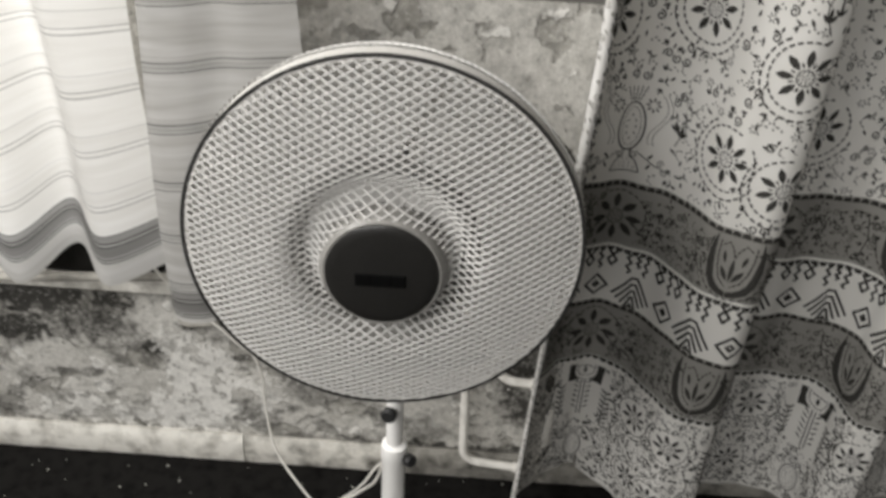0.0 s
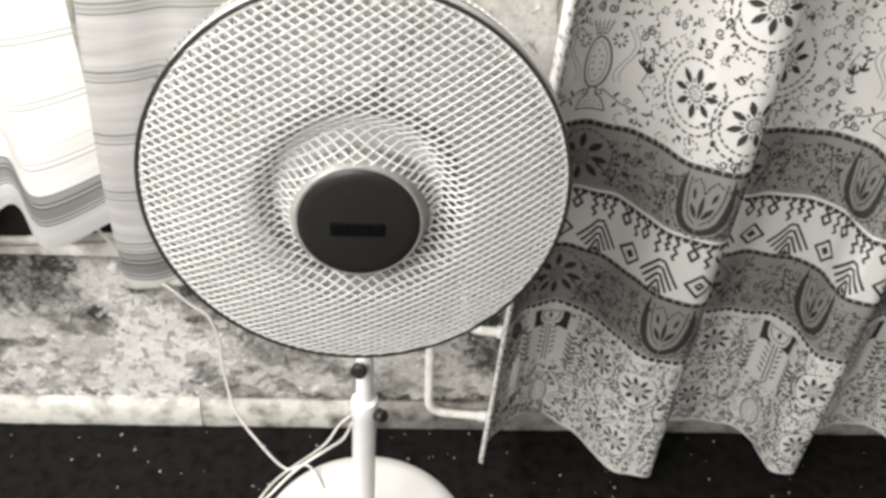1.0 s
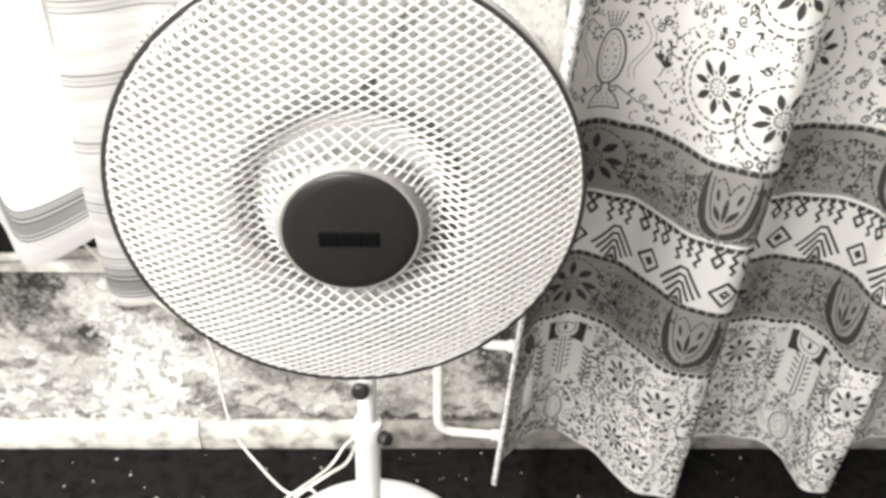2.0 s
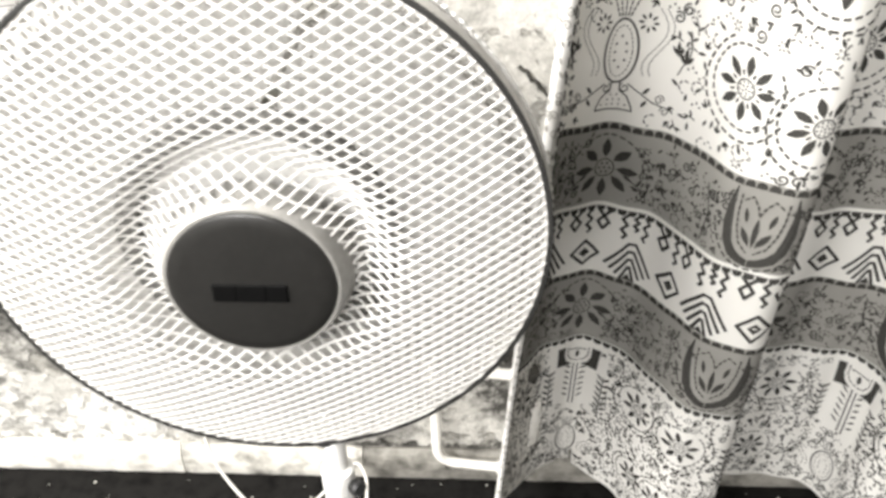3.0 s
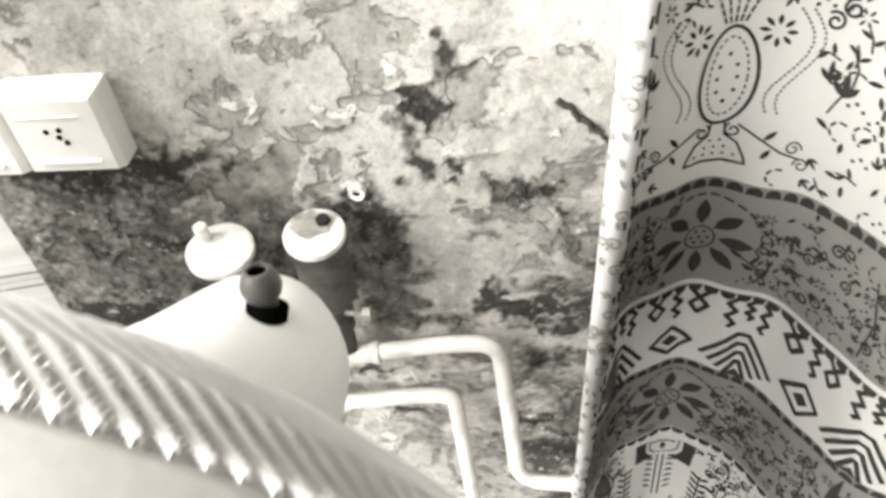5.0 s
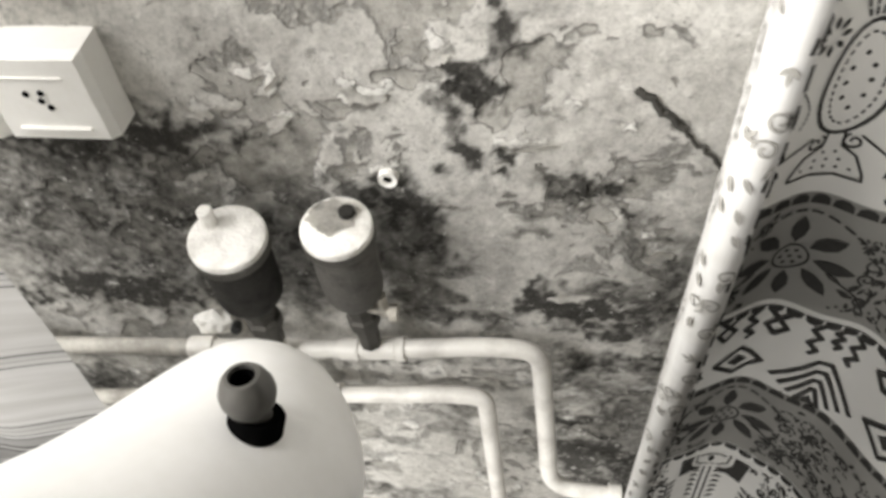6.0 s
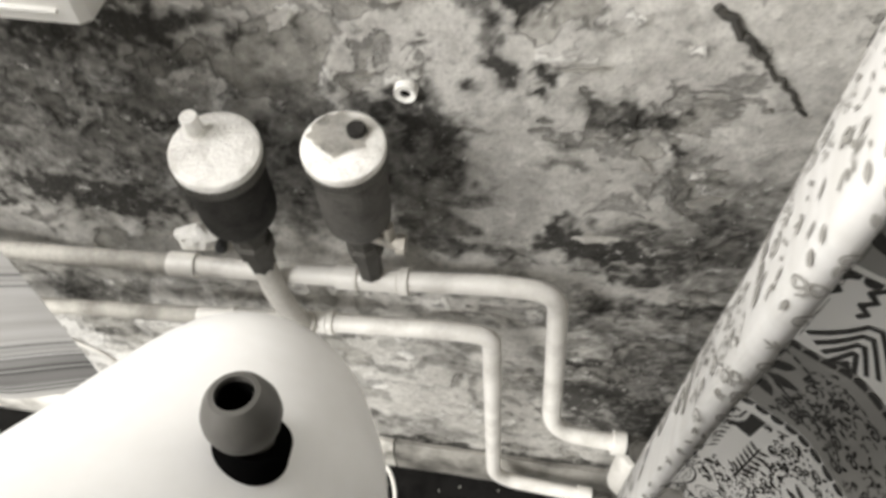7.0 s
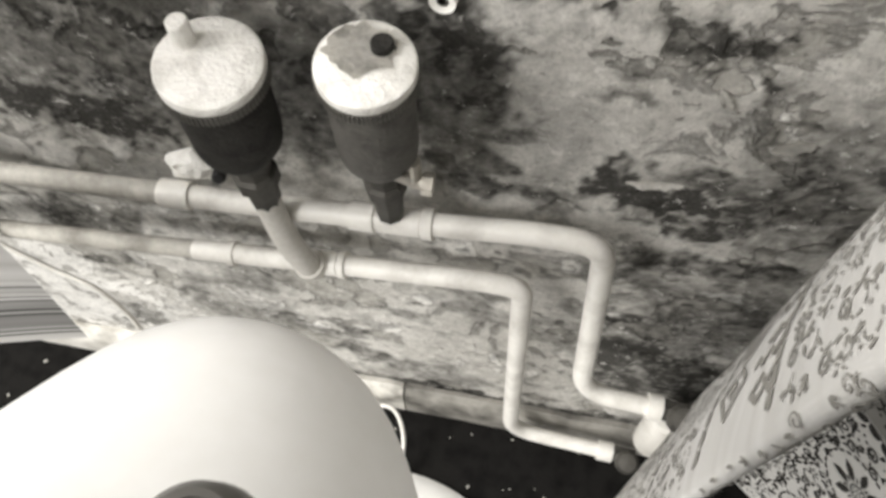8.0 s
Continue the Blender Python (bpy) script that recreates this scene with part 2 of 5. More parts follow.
def striped(phase, period, steps, hem, hem_steps, share):
    """Fine stripes that come again at every period up the cloth, and a bordered hem."""
    def build(nt, uv, u, v):
        def ramp(value, rows, top):
            mr = nt.nodes.new("ShaderNodeMapRange")
            mr.inputs["From Max"].default_value = top
            nt.links.new(value, mr.inputs["Value"])
            r = nt.nodes.new("ShaderNodeValToRGB")
            r.color_ramp.interpolation = "CONSTANT"
            el = r.color_ramp.elements
            while len(el) < len(rows):
                el.new(0.5)
            for e, (h, c) in zip(el, rows):
                e.position, e.color = h / top, (c, c * 0.985, c * 0.95, 1)
            nt.links.new(mr.outputs[0], r.inputs[0])
            return r.outputs[0]

        def calc(op, a, c):
            n = nt.nodes.new("ShaderNodeMath")
            n.operation = op
            for k, x in enumerate((a, c)):
                if isinstance(x, float):
                    n.inputs[k].default_value = x
                else:
                    nt.links.new(x, n.inputs[k])
            return n.outputs[0]

        n = nt.nodes.new("ShaderNodeTexNoise")
        n.inputs["Scale"].default_value, n.inputs["Detail"].default_value = 26, 6
        stretch = nt.nodes.new("ShaderNodeMapping")
        stretch.inputs["Scale"].default_value = (0.25, 3.0, 1)
        nt.links.new(uv, stretch.inputs["Vector"])
        nt.links.new(stretch.outputs[0], n.inputs["Vector"])
        main = ramp(calc("MODULO", calc("ADD", v, 10 * period - phase), period), steps, period)
        low = ramp(calc("SUBTRACT", v, hem), hem_steps, 0.12)
        mx = nt.nodes.new("ShaderNodeMix")
        mx.data_type = "RGBA"
        nt.links.new(calc("LESS_THAN", v, hem + hem_steps[-1][0]), mx.inputs["Factor"])
        nt.links.new(main, mx.inputs["A"])
        nt.links.new(low, mx.inputs["B"])
        ov = nt.nodes.new("ShaderNodeMix")
        ov.data_type, ov.blend_type = "RGBA", "OVERLAY"
        ov.inputs["Factor"].default_value = 0.45
        nt.links.new(mx.outputs["Result"], ov.inputs["A"])
        nt.links.new(n.outputs["Fac"], ov.inputs["B"])
        return ov.outputs["Result"], share
    return build


HEM_BAND = [(0, 0.62), (0.026, 0.2), (0.029, 0.55), (0.031, 0.18), (0.034, 0.4), (0.037, 0.24), (0.052, 0.12), (0.055, 0.4), (0.058, 0.12), (0.061, 0.32), (0.07, 0.2), (0.073, 0.7)]
striped_cloth = cloth_material("striped_cloth", striped(0.02, 0.083, [(0, 0.74), (0.02, 0.42), (0.0225, 0.74), (0.028, 0.4), (0.03, 0.72), (0.05, 0.58), (0.052, 0.74)], 0.262, HEM_BAND, 0.55))
panel_cloth = cloth_material("panel_cloth", striped(0.025, 0.0815, [(0, 0.54), (0.006, 0.17), (0.0075, 0.5), (0.012, 0.34), (0.0135, 0.48), (0.018, 0.17), (0.0198, 0.54), (0.026, 0.42), (0.027, 0.54)], 0.2, HEM_BAND, 0.45))


reverse_cloth = cloth_material("reverse_cloth", striped(0.0, 0.5, [(0, 0.74), (0.25, 0.72)], -5.0, [(0, 0.7), (0.01, 0.7)], 0.2))


# ---- mesh helpers ----
def part(name, bm, material, parent=None, label=""):
    me = bpy.data.meshes.new(name)
    bm.normal_update()
    bm.to_mesh(me)
    bm.free()
    me.materials.append(material)
    ob = new(name, me)
    if parent is not None:
        ob.parent = parent
    return tagged(ob, label)


def smooth(ob):
    ob.data.polygons.foreach_set("use_smooth", [True] * len(ob.data.polygons))
    ob.data.set_sharp_from_angle(angle=radians(38))
    return ob


def box(bm, lo, hi, bevel=0.0):
    ms = Matrix.LocRotScale([(a + b) / 2 for a, b in zip(lo, hi)], None, [b - a for a, b in zip(lo, hi)])
    geo = bmesh.ops.create_cube(bm, size=1, matrix=ms)
    if bevel:
        edges = {e for v in geo["verts"] for e in v.link_edges}
        bmesh.ops.bevel(bm, geom=list(edges), offset=bevel, segments=3, affect="EDGES", profile=0.5)
    return bm


def lathe(bm, profile, m=None, seg=48):
    """Turn (radius, height) points about z, then place by m."""
    m = m or Matrix()
    rings = []
    for r, h in profile:
        if r < 1e-6:
            rings.append([bm.verts.new(m @ Vector((0, 0, h)))])
        else:
            rings.append([bm.verts.new(m @ Vector((r * math.cos(a), r * math.sin(a), h))) for a in (2 * math.pi * k / seg for k in range(seg))])
    for a, b in zip(rings, rings[1:]):
        for k in range(seg):
            q = (k + 1) % seg
            ring = [a[k % len(a)], a[q % len(a)], b[q % len(b)], b[k % len(b)]]
            face = list(dict.fromkeys(ring))
            if len(face) > 2:
                bm.faces.new(face)
    return bm


def catmull(points, steps=8):
    pts = [Vector(p) for p in points]
    out = []
    for i in range(len(pts) - 1):
        a, b, c, d = pts[max(i - 1, 0)], pts[i], pts[i + 1], pts[min(i + 2, len(pts) - 1)]
        for k in range(steps):
            t = k / steps
            out.append(0.5 * (2 * b + (c - a) * t + (2 * a - 5 * b + 4 * c - d) * t * t + (3 * b - a - 3 * c + d) * t ** 3))
    return out + [pts[-1]]


def tube(bm, path, radius, seg=12, closed=False, caps=True):
    """A round bar along a path of points."""
    path = [Vector(p) for p in path]
    n, rings, ref = len(path), [], None
    for i, p in enumerate(path):
        if closed:
            d = path[(i + 1) % n] - path[i - 1]
        else:
            d = path[min(i + 1, n - 1)] - path[max(i - 1, 0)]
        d.normalize()
        if ref is None:
            ref = d.orthogonal().normalized()
        ref = (ref - d * ref.dot(d)).normalized()
        side = d.cross(ref)
        rings.append([bm.verts.new(p + radius * (math.cos(a) * ref + math.sin(a) * side)) for a in (2 * math.pi * k / seg for k in range(seg))])
    pairs = list(zip(rings, rings[1:])) + ([(rings[-1], rings[0])] if closed else [])
    for a, b in pairs:
        for k in range(seg):
            bm.faces.new((a[k], a[(k + 1) % seg], b[(k + 1) % seg], b[k]))
    if caps and not closed:
        bm.faces.new(rings[0][::-1])
        bm.faces.new(rings[-1])
    return bm


def bent(points, radius, steps=7):
    """A path of straight runs with round corners of the given radius."""
    pts = [Vector(p) for p in points]
    out = [pts[0]]
    for a, b, c in zip(pts, pts[1:], pts[2:]):
        r = min(radius, (b - a).length * 0.48, (c - b).length * 0.48)
        p, q = b + (a - b).normalized() * r, b + (c - b).normalized() * r
        for k in range(steps + 1):
            t = k / steps
            out.append(p.lerp(b, t).lerp(b.lerp(q, t), t))
    return out + [pts[-1]]


def thing(name, place, label, category, group=""):
    ob = new(name)
    ob.empty_display_size = 0.05
    ob.location = place
    return tagged(ob, label, category, group)


def under(parent, name, bm, material, label=""):
    """A part built in world coordinates, hung under a thing that stands unturned at its own place."""
    ob = part(name, bm, material, parent, label)
    origin = parent.matrix_basis.translation if parent.parent is None else parent.parent.matrix_basis.translation
    ob.data.transform(Matrix.Translation(-origin))
    return ob


def value_noise(x, y, seed, size=256):
    g = np.random.RandomState(seed).rand(size, size)
    xi, yi = np.floor(x).astype(int), np.floor(y).astype(int)
    fx, fy = x - xi, y - yi
    fx, fy = fx * fx * (3 - 2 * fx), fy * fy * (3 - 2 * fy)
    a, b = g[xi % size, yi % size], g[(xi + 1) % size, yi % size]
    c, d = g[xi % size, (yi + 1) % size], g[(xi + 1) % size, (yi + 1) % size]
    return (a * (1 - fx) + b * fx) * (1 - fy) + (c * (1 - fx) + d * fx) * fy


def fbm(x, y, scale, seed, octaves=5):
    out, amp, total = 0, 1.0, 0.0
    for k in range(octaves):
        out = out + amp * value_noise(x * scale * 2 ** k + 17.3 * k, y * scale * 2 ** k + 5.1 * k, seed + k)
        total += amp
        amp *= 0.55
    return out / total


# ---- the room ----
def wall_body(bm, t):
    box(bm, (-0.45, t, FLOOR - 0.1), (0.3, 1.2, 0.68))
    box(bm, (-0.9, t, FLOOR - 0.1), (-0.45, 1.2, 0.27))
    box(bm, (-1.7, WALL, FLOOR - 0.1), (-0.9, 1.2, 0.27))
    box(bm, (0.3, WALL, FLOOR - 0.1), (1.8, 1.2, 2.4))
    box(bm, (-0.45, t, 0.68), (0.3, 1.2, 2.4))
    box(bm, (-1.7, WALL, 0.27), (-1.35, 1.2, 2.4))
    box(bm, (-1.35, WALL, 1.75), (-0.45, 1.2, 2.4))


def wall_back():
    """The old wall: a finely worked sheet in the stretch that is seen near by, with its body behind."""
    x0, x1, z0, z1, step = -0.9, 0.3, FLOOR, 0.68, 0.0026
    nx, nz = int((x1 - x0) / step) + 1, int((z1 - z0) / step) + 1
    X, Z = np.meshgrid(np.linspace(x0, x1, nx), np.linspace(z0, z1, nz), indexing="ij")
    wx = (fbm(X, Z, 60, 1) - 0.5) * 0.05
    wz = (fbm(X, Z, 60, 11) - 0.5) * 0.05

    rough = fbm(X, Z, 130, 91, 4)

    def blob(cx, cz, rx, rz, turn=0.0, soft=0.7):
        c, s = math.cos(radians(turn)), math.sin(radians(turn))
        dx, dz = X + wx - cx, Z + wz - cz
        d = np.sqrt(((dx * c + dz * s) / rx) ** 2 + ((dz * c - dx * s) / rz) ** 2)
        d = d + (rough - 0.5) * 1.5
        return np.clip((1.0 + soft - d) / soft, 0, 1)

    stain_shade, bare, flake = np.zeros_like(X), np.zeros_like(X), np.zeros_like(X)
    for cx, cz, rx, rz, turn, k in STAINS_AND_SHADE:
        stain_shade = np.maximum(stain_shade, k * blob(cx, cz, rx * 0.9, rz * 0.9, turn, 1.0))
    for cx, cz, rx, rz, turn, k in BARE:
        bare = np.maximum(bare, k * blob(cx, cz, rx, rz, turn, 0.3))
    for cx, cz, rx, rz, turn, k in FLAKES_AND_LIT:
        flake = np.maximum(flake, k * blob(cx, cz, rx, rz, turn, 0.3))
    # broad mottling, darker towards the foot of the wall
    mottle = fbm(X, Z, 9, 31, 6)
    low = np.clip((0.24 - Z) / 0.2, 0, 1)
    stain_shade = np.maximum(stain_shade, np.clip((mottle - 0.57) * 5, 0, 0.42) * (0.35 + 0.65 * low))
    streak = fbm(X, Z * 1.6, 20, 61, 6)
    stain_shade = np.maximum(stain_shade, np.clip((streak - 0.6) * 5, 0, 0.45) * np.clip((0.29 - Z) / 0.06, 0, 1))
    stain_shade = stain_shade * (1 - 0.85 * np.clip(flake, 0, 1))
    stain_shade = np.clip(stain_shade * (0.45 + 1.1 * fbm(X, Z, 180, 101, 4)), 0, 1)
    peel = fbm(X, Z, 14, 41, 6)
    bare = np.maximum(bare, np.clip((peel - 0.57) * 12, 0, 0.75))
    flake = np.maximum(flake, np.clip((fbm(X, Z, 30, 51, 5) - 0.66) * 12, 0, 0.9))
    relief = 0.0016 * np.clip(bare * 2 - 0.4, 0, 1) - 0.0014 * np.clip(flake * 2 - 0.5, 0, 1) + (fbm(X, Z, 45, 71) - 0.5) * 0.003
    Y = WALL + relief
    verts = np.stack([X, Y, Z], -1).reshape(-1, 3)
    i, k = np.meshgrid(np.arange(nx - 1), np.arange(nz - 1), indexing="ij")
    a = (i * nz + k).ravel()
    a = a[~((X[i, k].ravel() < -0.45) & (Z[i, k].ravel() > 0.268))]
    faces = np.stack([a, a + nz, a + nz + 1, a + 1], 1)
    me = bpy.data.meshes.new("wall_back")
    me.from_pydata(verts.tolist(), [], faces.tolist())
    for key, values in (("stain_shade", stain_shade), ("bare", bare), ("flake", flake)):
        me.attributes.new(key, "FLOAT", "POINT").data.foreach_set("value", values.ravel().astype(np.float32))
    me.polygons.foreach_set("use_smooth", [True] * len(me.polygons))
    me.materials.append(plaster)
    ob = tagged(new("wall_back", me), "old plaster wall with peeling, stained grey paint", "wall", kind="structure")
    # curled flakes of old paint that stand off the wall
    rng = random.Random(33)
    for cx, cz, w, h, turn, curl in PAINT_CURLS:
        bm = bmesh.new()
        c, sn = math.cos(radians(turn)), math.sin(radians(turn))
        rows = []
        for i in range(11):
            # ragged sheet, tapered to its ends
            e = (i / 10 - 0.5) * 2
            half = h * 0.5 * (1 - 0.75 * abs(e) ** 2.2) * rng.uniform(0.75, 1.2)
            slip = rng.uniform(-0.14, 0.14) * h
            row = []
            for k in range(5):
                a, b = e * w * 0.55 + rng.uniform(-0.02, 0.02) * w, (k / 2 - 1) * half + slip
                lift = 0.0009 + curl * max(b / h + 0.25, 0) ** 2
                row.append(bm.verts.new((cx + a * c - b * sn, WALL - lift, cz + a * sn + b * c)))
            rows.append(row)
        for p, q in zip(rows, rows[1:]):
            for k in range(4):
                bm.faces.new((p[k], p[k + 1], q[k + 1], q[k]))
        bmesh.ops.solidify(bm, geom=list(bm.faces), thickness=0.0006)
        part("paint_flake", bm, flake_paint, ob, "pale curled flake of paint")
    bm = bmesh.new()
    # the body takes the darkened room tone, not that of the plaster
    t = WALL + 0.004
    wall_body(bm, t)
    tagged(part("wall_back_body", bm, room_low_bounce), "plain wall around the window, darkened to bounce less light", "wall", kind="structure")


# dark marks with painted shade, bared plaster, pale loose flakes with a lit patch: x, z, half width, half height, turn,
# strength
STAINS_AND_SHADE = [
    (0.047, 0.497, 0.012, 0.010, 30, 0.95), (0.058, 0.487, 0.010, 0.006, 0, 0.9), (0.035, 0.47, 0.006, 0.02, 0, 0.6),
    (0.036, 0.44, 0.010, 0.014, 10, 0.75), (0.066, 0.437, 0.004, 0.009, 0, 0.9), (0.07, 0.53, 0.006, 0.016, -8, 0.7),
    (-0.005, 0.395, 0.026, 0.016, -20, 0.7), (0.008, 0.362, 0.014, 0.03, 8, 0.6), (0.018, 0.32, 0.022, 0.012, 0, 0.55), (0.012, 0.283, 0.01, 0.02, 0, 0.5),
    (0.105, 0.405, 0.016, 0.007, -10, 0.6), (0.124, 0.4, 0.014, 0.007, -20, 0.8), (0.09, 0.365, 0.008, 0.006, 0, 0.5),
    (0.15, 0.36, 0.004, 0.03, 10, 0.45), (0.165, 0.345, 0.02, 0.004, 60, 0.6), (0.12, 0.275, 0.05, 0.01, 5, 0.85),
    (0.15, 0.25, 0.03, 0.008, 5, 0.7), (0.09, 0.285, 0.012, 0.01, 0, 0.8), (-0.05, 0.335, 0.03, 0.035, 0, 0.55),
    (-0.1, 0.33, 0.03, 0.03, 0, 0.6), (-0.24, 0.4, 0.06, 0.04, 0, 0.25), (-0.22, 0.3, 0.06, 0.02, 0, 0.5), (-0.2, 0.365, 0.045, 0.0025, -8, 0.8), (-0.27, 0.385, 0.03, 0.002, -6, 0.7),
    (-0.3, 0.34, 0.08, 0.08, 0, 0.3), (-0.03, 0.18, 0.02, 0.006, 0, 0.75), (0.0, 0.115, 0.02, 0.005, 0, 0.7),
    (0.14, 0.03, 0.035, 0.03, 0, 0.75), (0.18, -0.02, 0.05, 0.06, 0, 0.7), (0.13, 0.1, 0.03, 0.008, 0, 0.7),
    (0.06, -0.16, 0.2, 0.01, 0, 0.7), (-0.5, 0.035, 0.008, 0.006, 0, 0.8), (-0.36, 0.02, 0.02, 0.012, 0, 0.7),
    # includes shade painted below the curtain hem (z 0.24) and under the socket
    (-0.6, 0.08, 0.06, 0.03, 0, 0.6), (-0.68, 0.13, 0.07, 0.03, 0, 0.85), (0.17, 0.2, 0.05, 0.014, 5, 0.6), (0.2, 0.13, 0.05, 0.05, 0, 0.5), (0.15, 0.3, 0.03, 0.008, -5, 0.6), (0.19, 0.285, 0.03, 0.03, 0, 0.6), (0.17, 0.07, 0.05, 0.03, 0, 0.5), (0.07, 0.2, 0.02, 0.008, 0, 0.5), (-0.53, 0.247, 0.13, 0.018, 2, 1.3), (-0.72, 0.235, 0.1, 0.02, 2, 1.2), (-0.74, 0.06, 0.06, 0.02, 0, 0.8), (-0.55, 0.13, 0.03, 0.012, 0, 0.7), (-0.26, 0.27, 0.06, 0.02, -5, 0.8), (-0.23, 0.335, 0.03, 0.012, 0, 0.4), (-0.16, 0.31, 0.02, 0.02, 0, 0.6), (-0.2, 0.45, 0.06, 0.016, 0, 0.75), (-0.5, 0.035, 0.012, 0.01, 0, 0.9), (-0.42, 0.09, 0.02, 0.008, 0, 0.7),
    (-0.33, 0.1, 0.04, 0.03, 0, 0.55), (-0.2, 0.43, 0.045, 0.008, 0, 0.7),
    # first the socket's painted shadow, then broad grime and shade at the left
    (-0.24, 0.452, 0.1, 0.014, -3, 1.0), (-0.27, 0.37, 0.13, 0.07, -4, 0.55), (-0.17, 0.29, 0.12, 0.03, -4, 0.5), (-0.08, 0.3, 0.03, 0.03, 0, 0.5), (-0.01, 0.33, 0.014, 0.05, 6, 0.45), (0.2, 0.3, 0.03, 0.05, 0, 0.55), (-0.075, 0.36, 0.018, 0.05, 0, 0.5), (0.02, 0.26, 0.04, 0.01, 6, 0.6),
]
BARE = [
    (-0.1, 0.505, 0.016, 0.028, 0, 0.9), (-0.09, 0.465, 0.02, 0.012, 10, 0.9), (0.078, 0.437, 0.016, 0.007, 5, 0.9),
    (0.105, 0.41, 0.02, 0.01, 0, 0.8), (-0.02, 0.47, 0.035, 0.012, 5, 0.7), (-0.05, 0.545, 0.02, 0.012, 0, 0.7),
    (0.17, 0.34, 0.014, 0.014, 0, 0.6), (-0.12, 0.41, 0.05, 0.015, 0, 0.6), (0.03, 0.54, 0.015, 0.03, 0, 0.6),
]
FLAKES_AND_LIT = [
    (-0.073, 0.487, 0.007, 0.009, -30, 0.95), (-0.075, 0.46, 0.008, 0.005, 20, 0.9), (-0.018, 0.487, 0.016, 0.008, -10, 0.95),
    (-0.013, 0.418, 0.010, 0.006, 0, 0.95), (-0.03, 0.425, 0.006, 0.004, 30, 0.8), (-0.056, 0.415, 0.008, 0.012, 0, 0.7),
    (-0.14, 0.40, 0.018, 0.01, 0, 0.6), (0.09, 0.443, 0.012, 0.004, 10, 0.8), (0.172, 0.345, 0.009, 0.009, 0, 0.9),
    (0.03, 0.49, 0.01, 0.005, 0, 0.7), (0.075, 0.448, 0.02, 0.003, 0, 0.6), (-0.13, 0.475, 0.02, 0.008, -10, 0.7),
    # flaking low at the left, enlarged to paint a brightly lit patch
    (-0.45, 0.04, 0.035, 0.03, 0, 0.8), (-0.38, -0.03, 0.05, 0.03, 0, 0.75), (-0.3, -0.06, 0.03, 0.04, 0, 0.7),
    (-0.2, 0.0, 0.04, 0.015, 0, 0.6), (-0.45, -0.115, 0.09, 0.045, 10, 1.0), (-0.6, -0.12, 0.12, 0.025, 0, 0.9), (0.03, -0.06, 0.04, 0.02, 0, 0.6), (-0.42, -0.06, 0.05, 0.1, 12, 1.0), (-0.39, 0.02, 0.035, 0.03, 0, 1.0),
]
# flakes: x, z, width, height, turn, how far they curl off
PAINT_CURLS = [
    (-0.072, 0.492, 0.017, 0.007, 50, 0.006), (-0.077, 0.462, 0.015, 0.007, 200, 0.006), (-0.018, 0.484, 0.026, 0.01, 170, 0.005),
    (-0.13, 0.47, 0.024, 0.008, 160, 0.005), (0.088, 0.444, 0.026, 0.006, 10, 0.004), (0.172, 0.343, 0.02, 0.016, 35, 0.005),
    (-0.034, 0.424, 0.012, 0.006, 20, 0.004), (0.13, 0.372, 0.016, 0.006, -60, 0.004), (0.03, 0.512, 0.014, 0.006, 200, 0.004), (0.112, 0.29, 0.03, 0.006, 190, 0.004),
]
wall_back()

bm = bmesh.new()
bmesh.ops.create_grid(bm, x_segments=2, y_segments=2, size=1.75, matrix=Matrix.Translation((0.02, -0.55, FLOOR)))
box(bm, (-1.72, -2.3, FLOOR - 0.1), (1.78, 1.2, FLOOR - 0.004))
tagged(part("floor", bm, floor_dark), "dark, nearly black worn floor with pale specks", "floor", kind="structure")

# ceiling and three walls are unseen, added to enclose and shape the light
bm = bmesh.new()
box(bm, (-1.75, -2.4, 2.4), (1.8, 1.2, 2.5))
tagged(part("ceiling", bm, ceiling_low_bounce), "unseen ceiling, kept dark to bounce less light", "ceiling", kind="structure")
bm = bmesh.new()
box(bm, (-1.8, -2.4, FLOOR - 0.1), (-1.7, -1.6, 2.4))
box(bm, (-1.8, -0.4, FLOOR - 0.1), (-1.7, 0.05, 2.4))
box(bm, (-1.8, 0.95, FLOOR - 0.1), (-1.7, 1.2, 2.4))
for y0, y1 in ((-1.6, -0.4), (0.05, 0.95)):
    box(bm, (-1.8, y0, FLOOR - 0.1), (-1.7, y1, 1.4))
    box(bm, (-1.8, y0, 2.36), (-1.7, y1, 2.4))
tagged(part("unseen_wall_side", bm, room_low_bounce), "unseen dark wall with two added openings for daylight", "wall", kind="structure")
bm = bmesh.new()
box(bm, (1.8, -2.4, FLOOR - 0.1), (1.9, 1.2, 2.4))
tagged(part("unseen_wall_far_side", bm, room_low_bounce), "plain wall", "wall", kind="structure")
bm = bmesh.new()
for lo, hi in (((-1.8, -2.5, FLOOR - 0.1), (-1.35, -2.4, 2.4)), ((-0.15, -2.5, FLOOR - 0.1), (1.9, -2.4, 2.4)), ((-1.35, -2.5, FLOOR - 0.1), (-0.15, -2.4, 1.4)), ((-1.35, -2.5, 2.36), (-0.15, -2.4, 2.4))):
    box(bm, lo, hi)
tagged(part("unseen_wall_front", bm, room_low_bounce), "unseen dark wall with an added opening for daylight", "wall", kind="structure")


# added dark strip: paints the shade between curtain hem and ledge
bm = bmesh.new()
box(bm, (-1.35, 0.969, 0.193), (-0.395, 0.9785, 0.335), 0.002)
tagged(part("hem_gap_shade", bm, gap_shade_dark), "nearly black strip standing in for the shaded gap below the curtain hem", "board", kind="structure")
bm = bmesh.new()
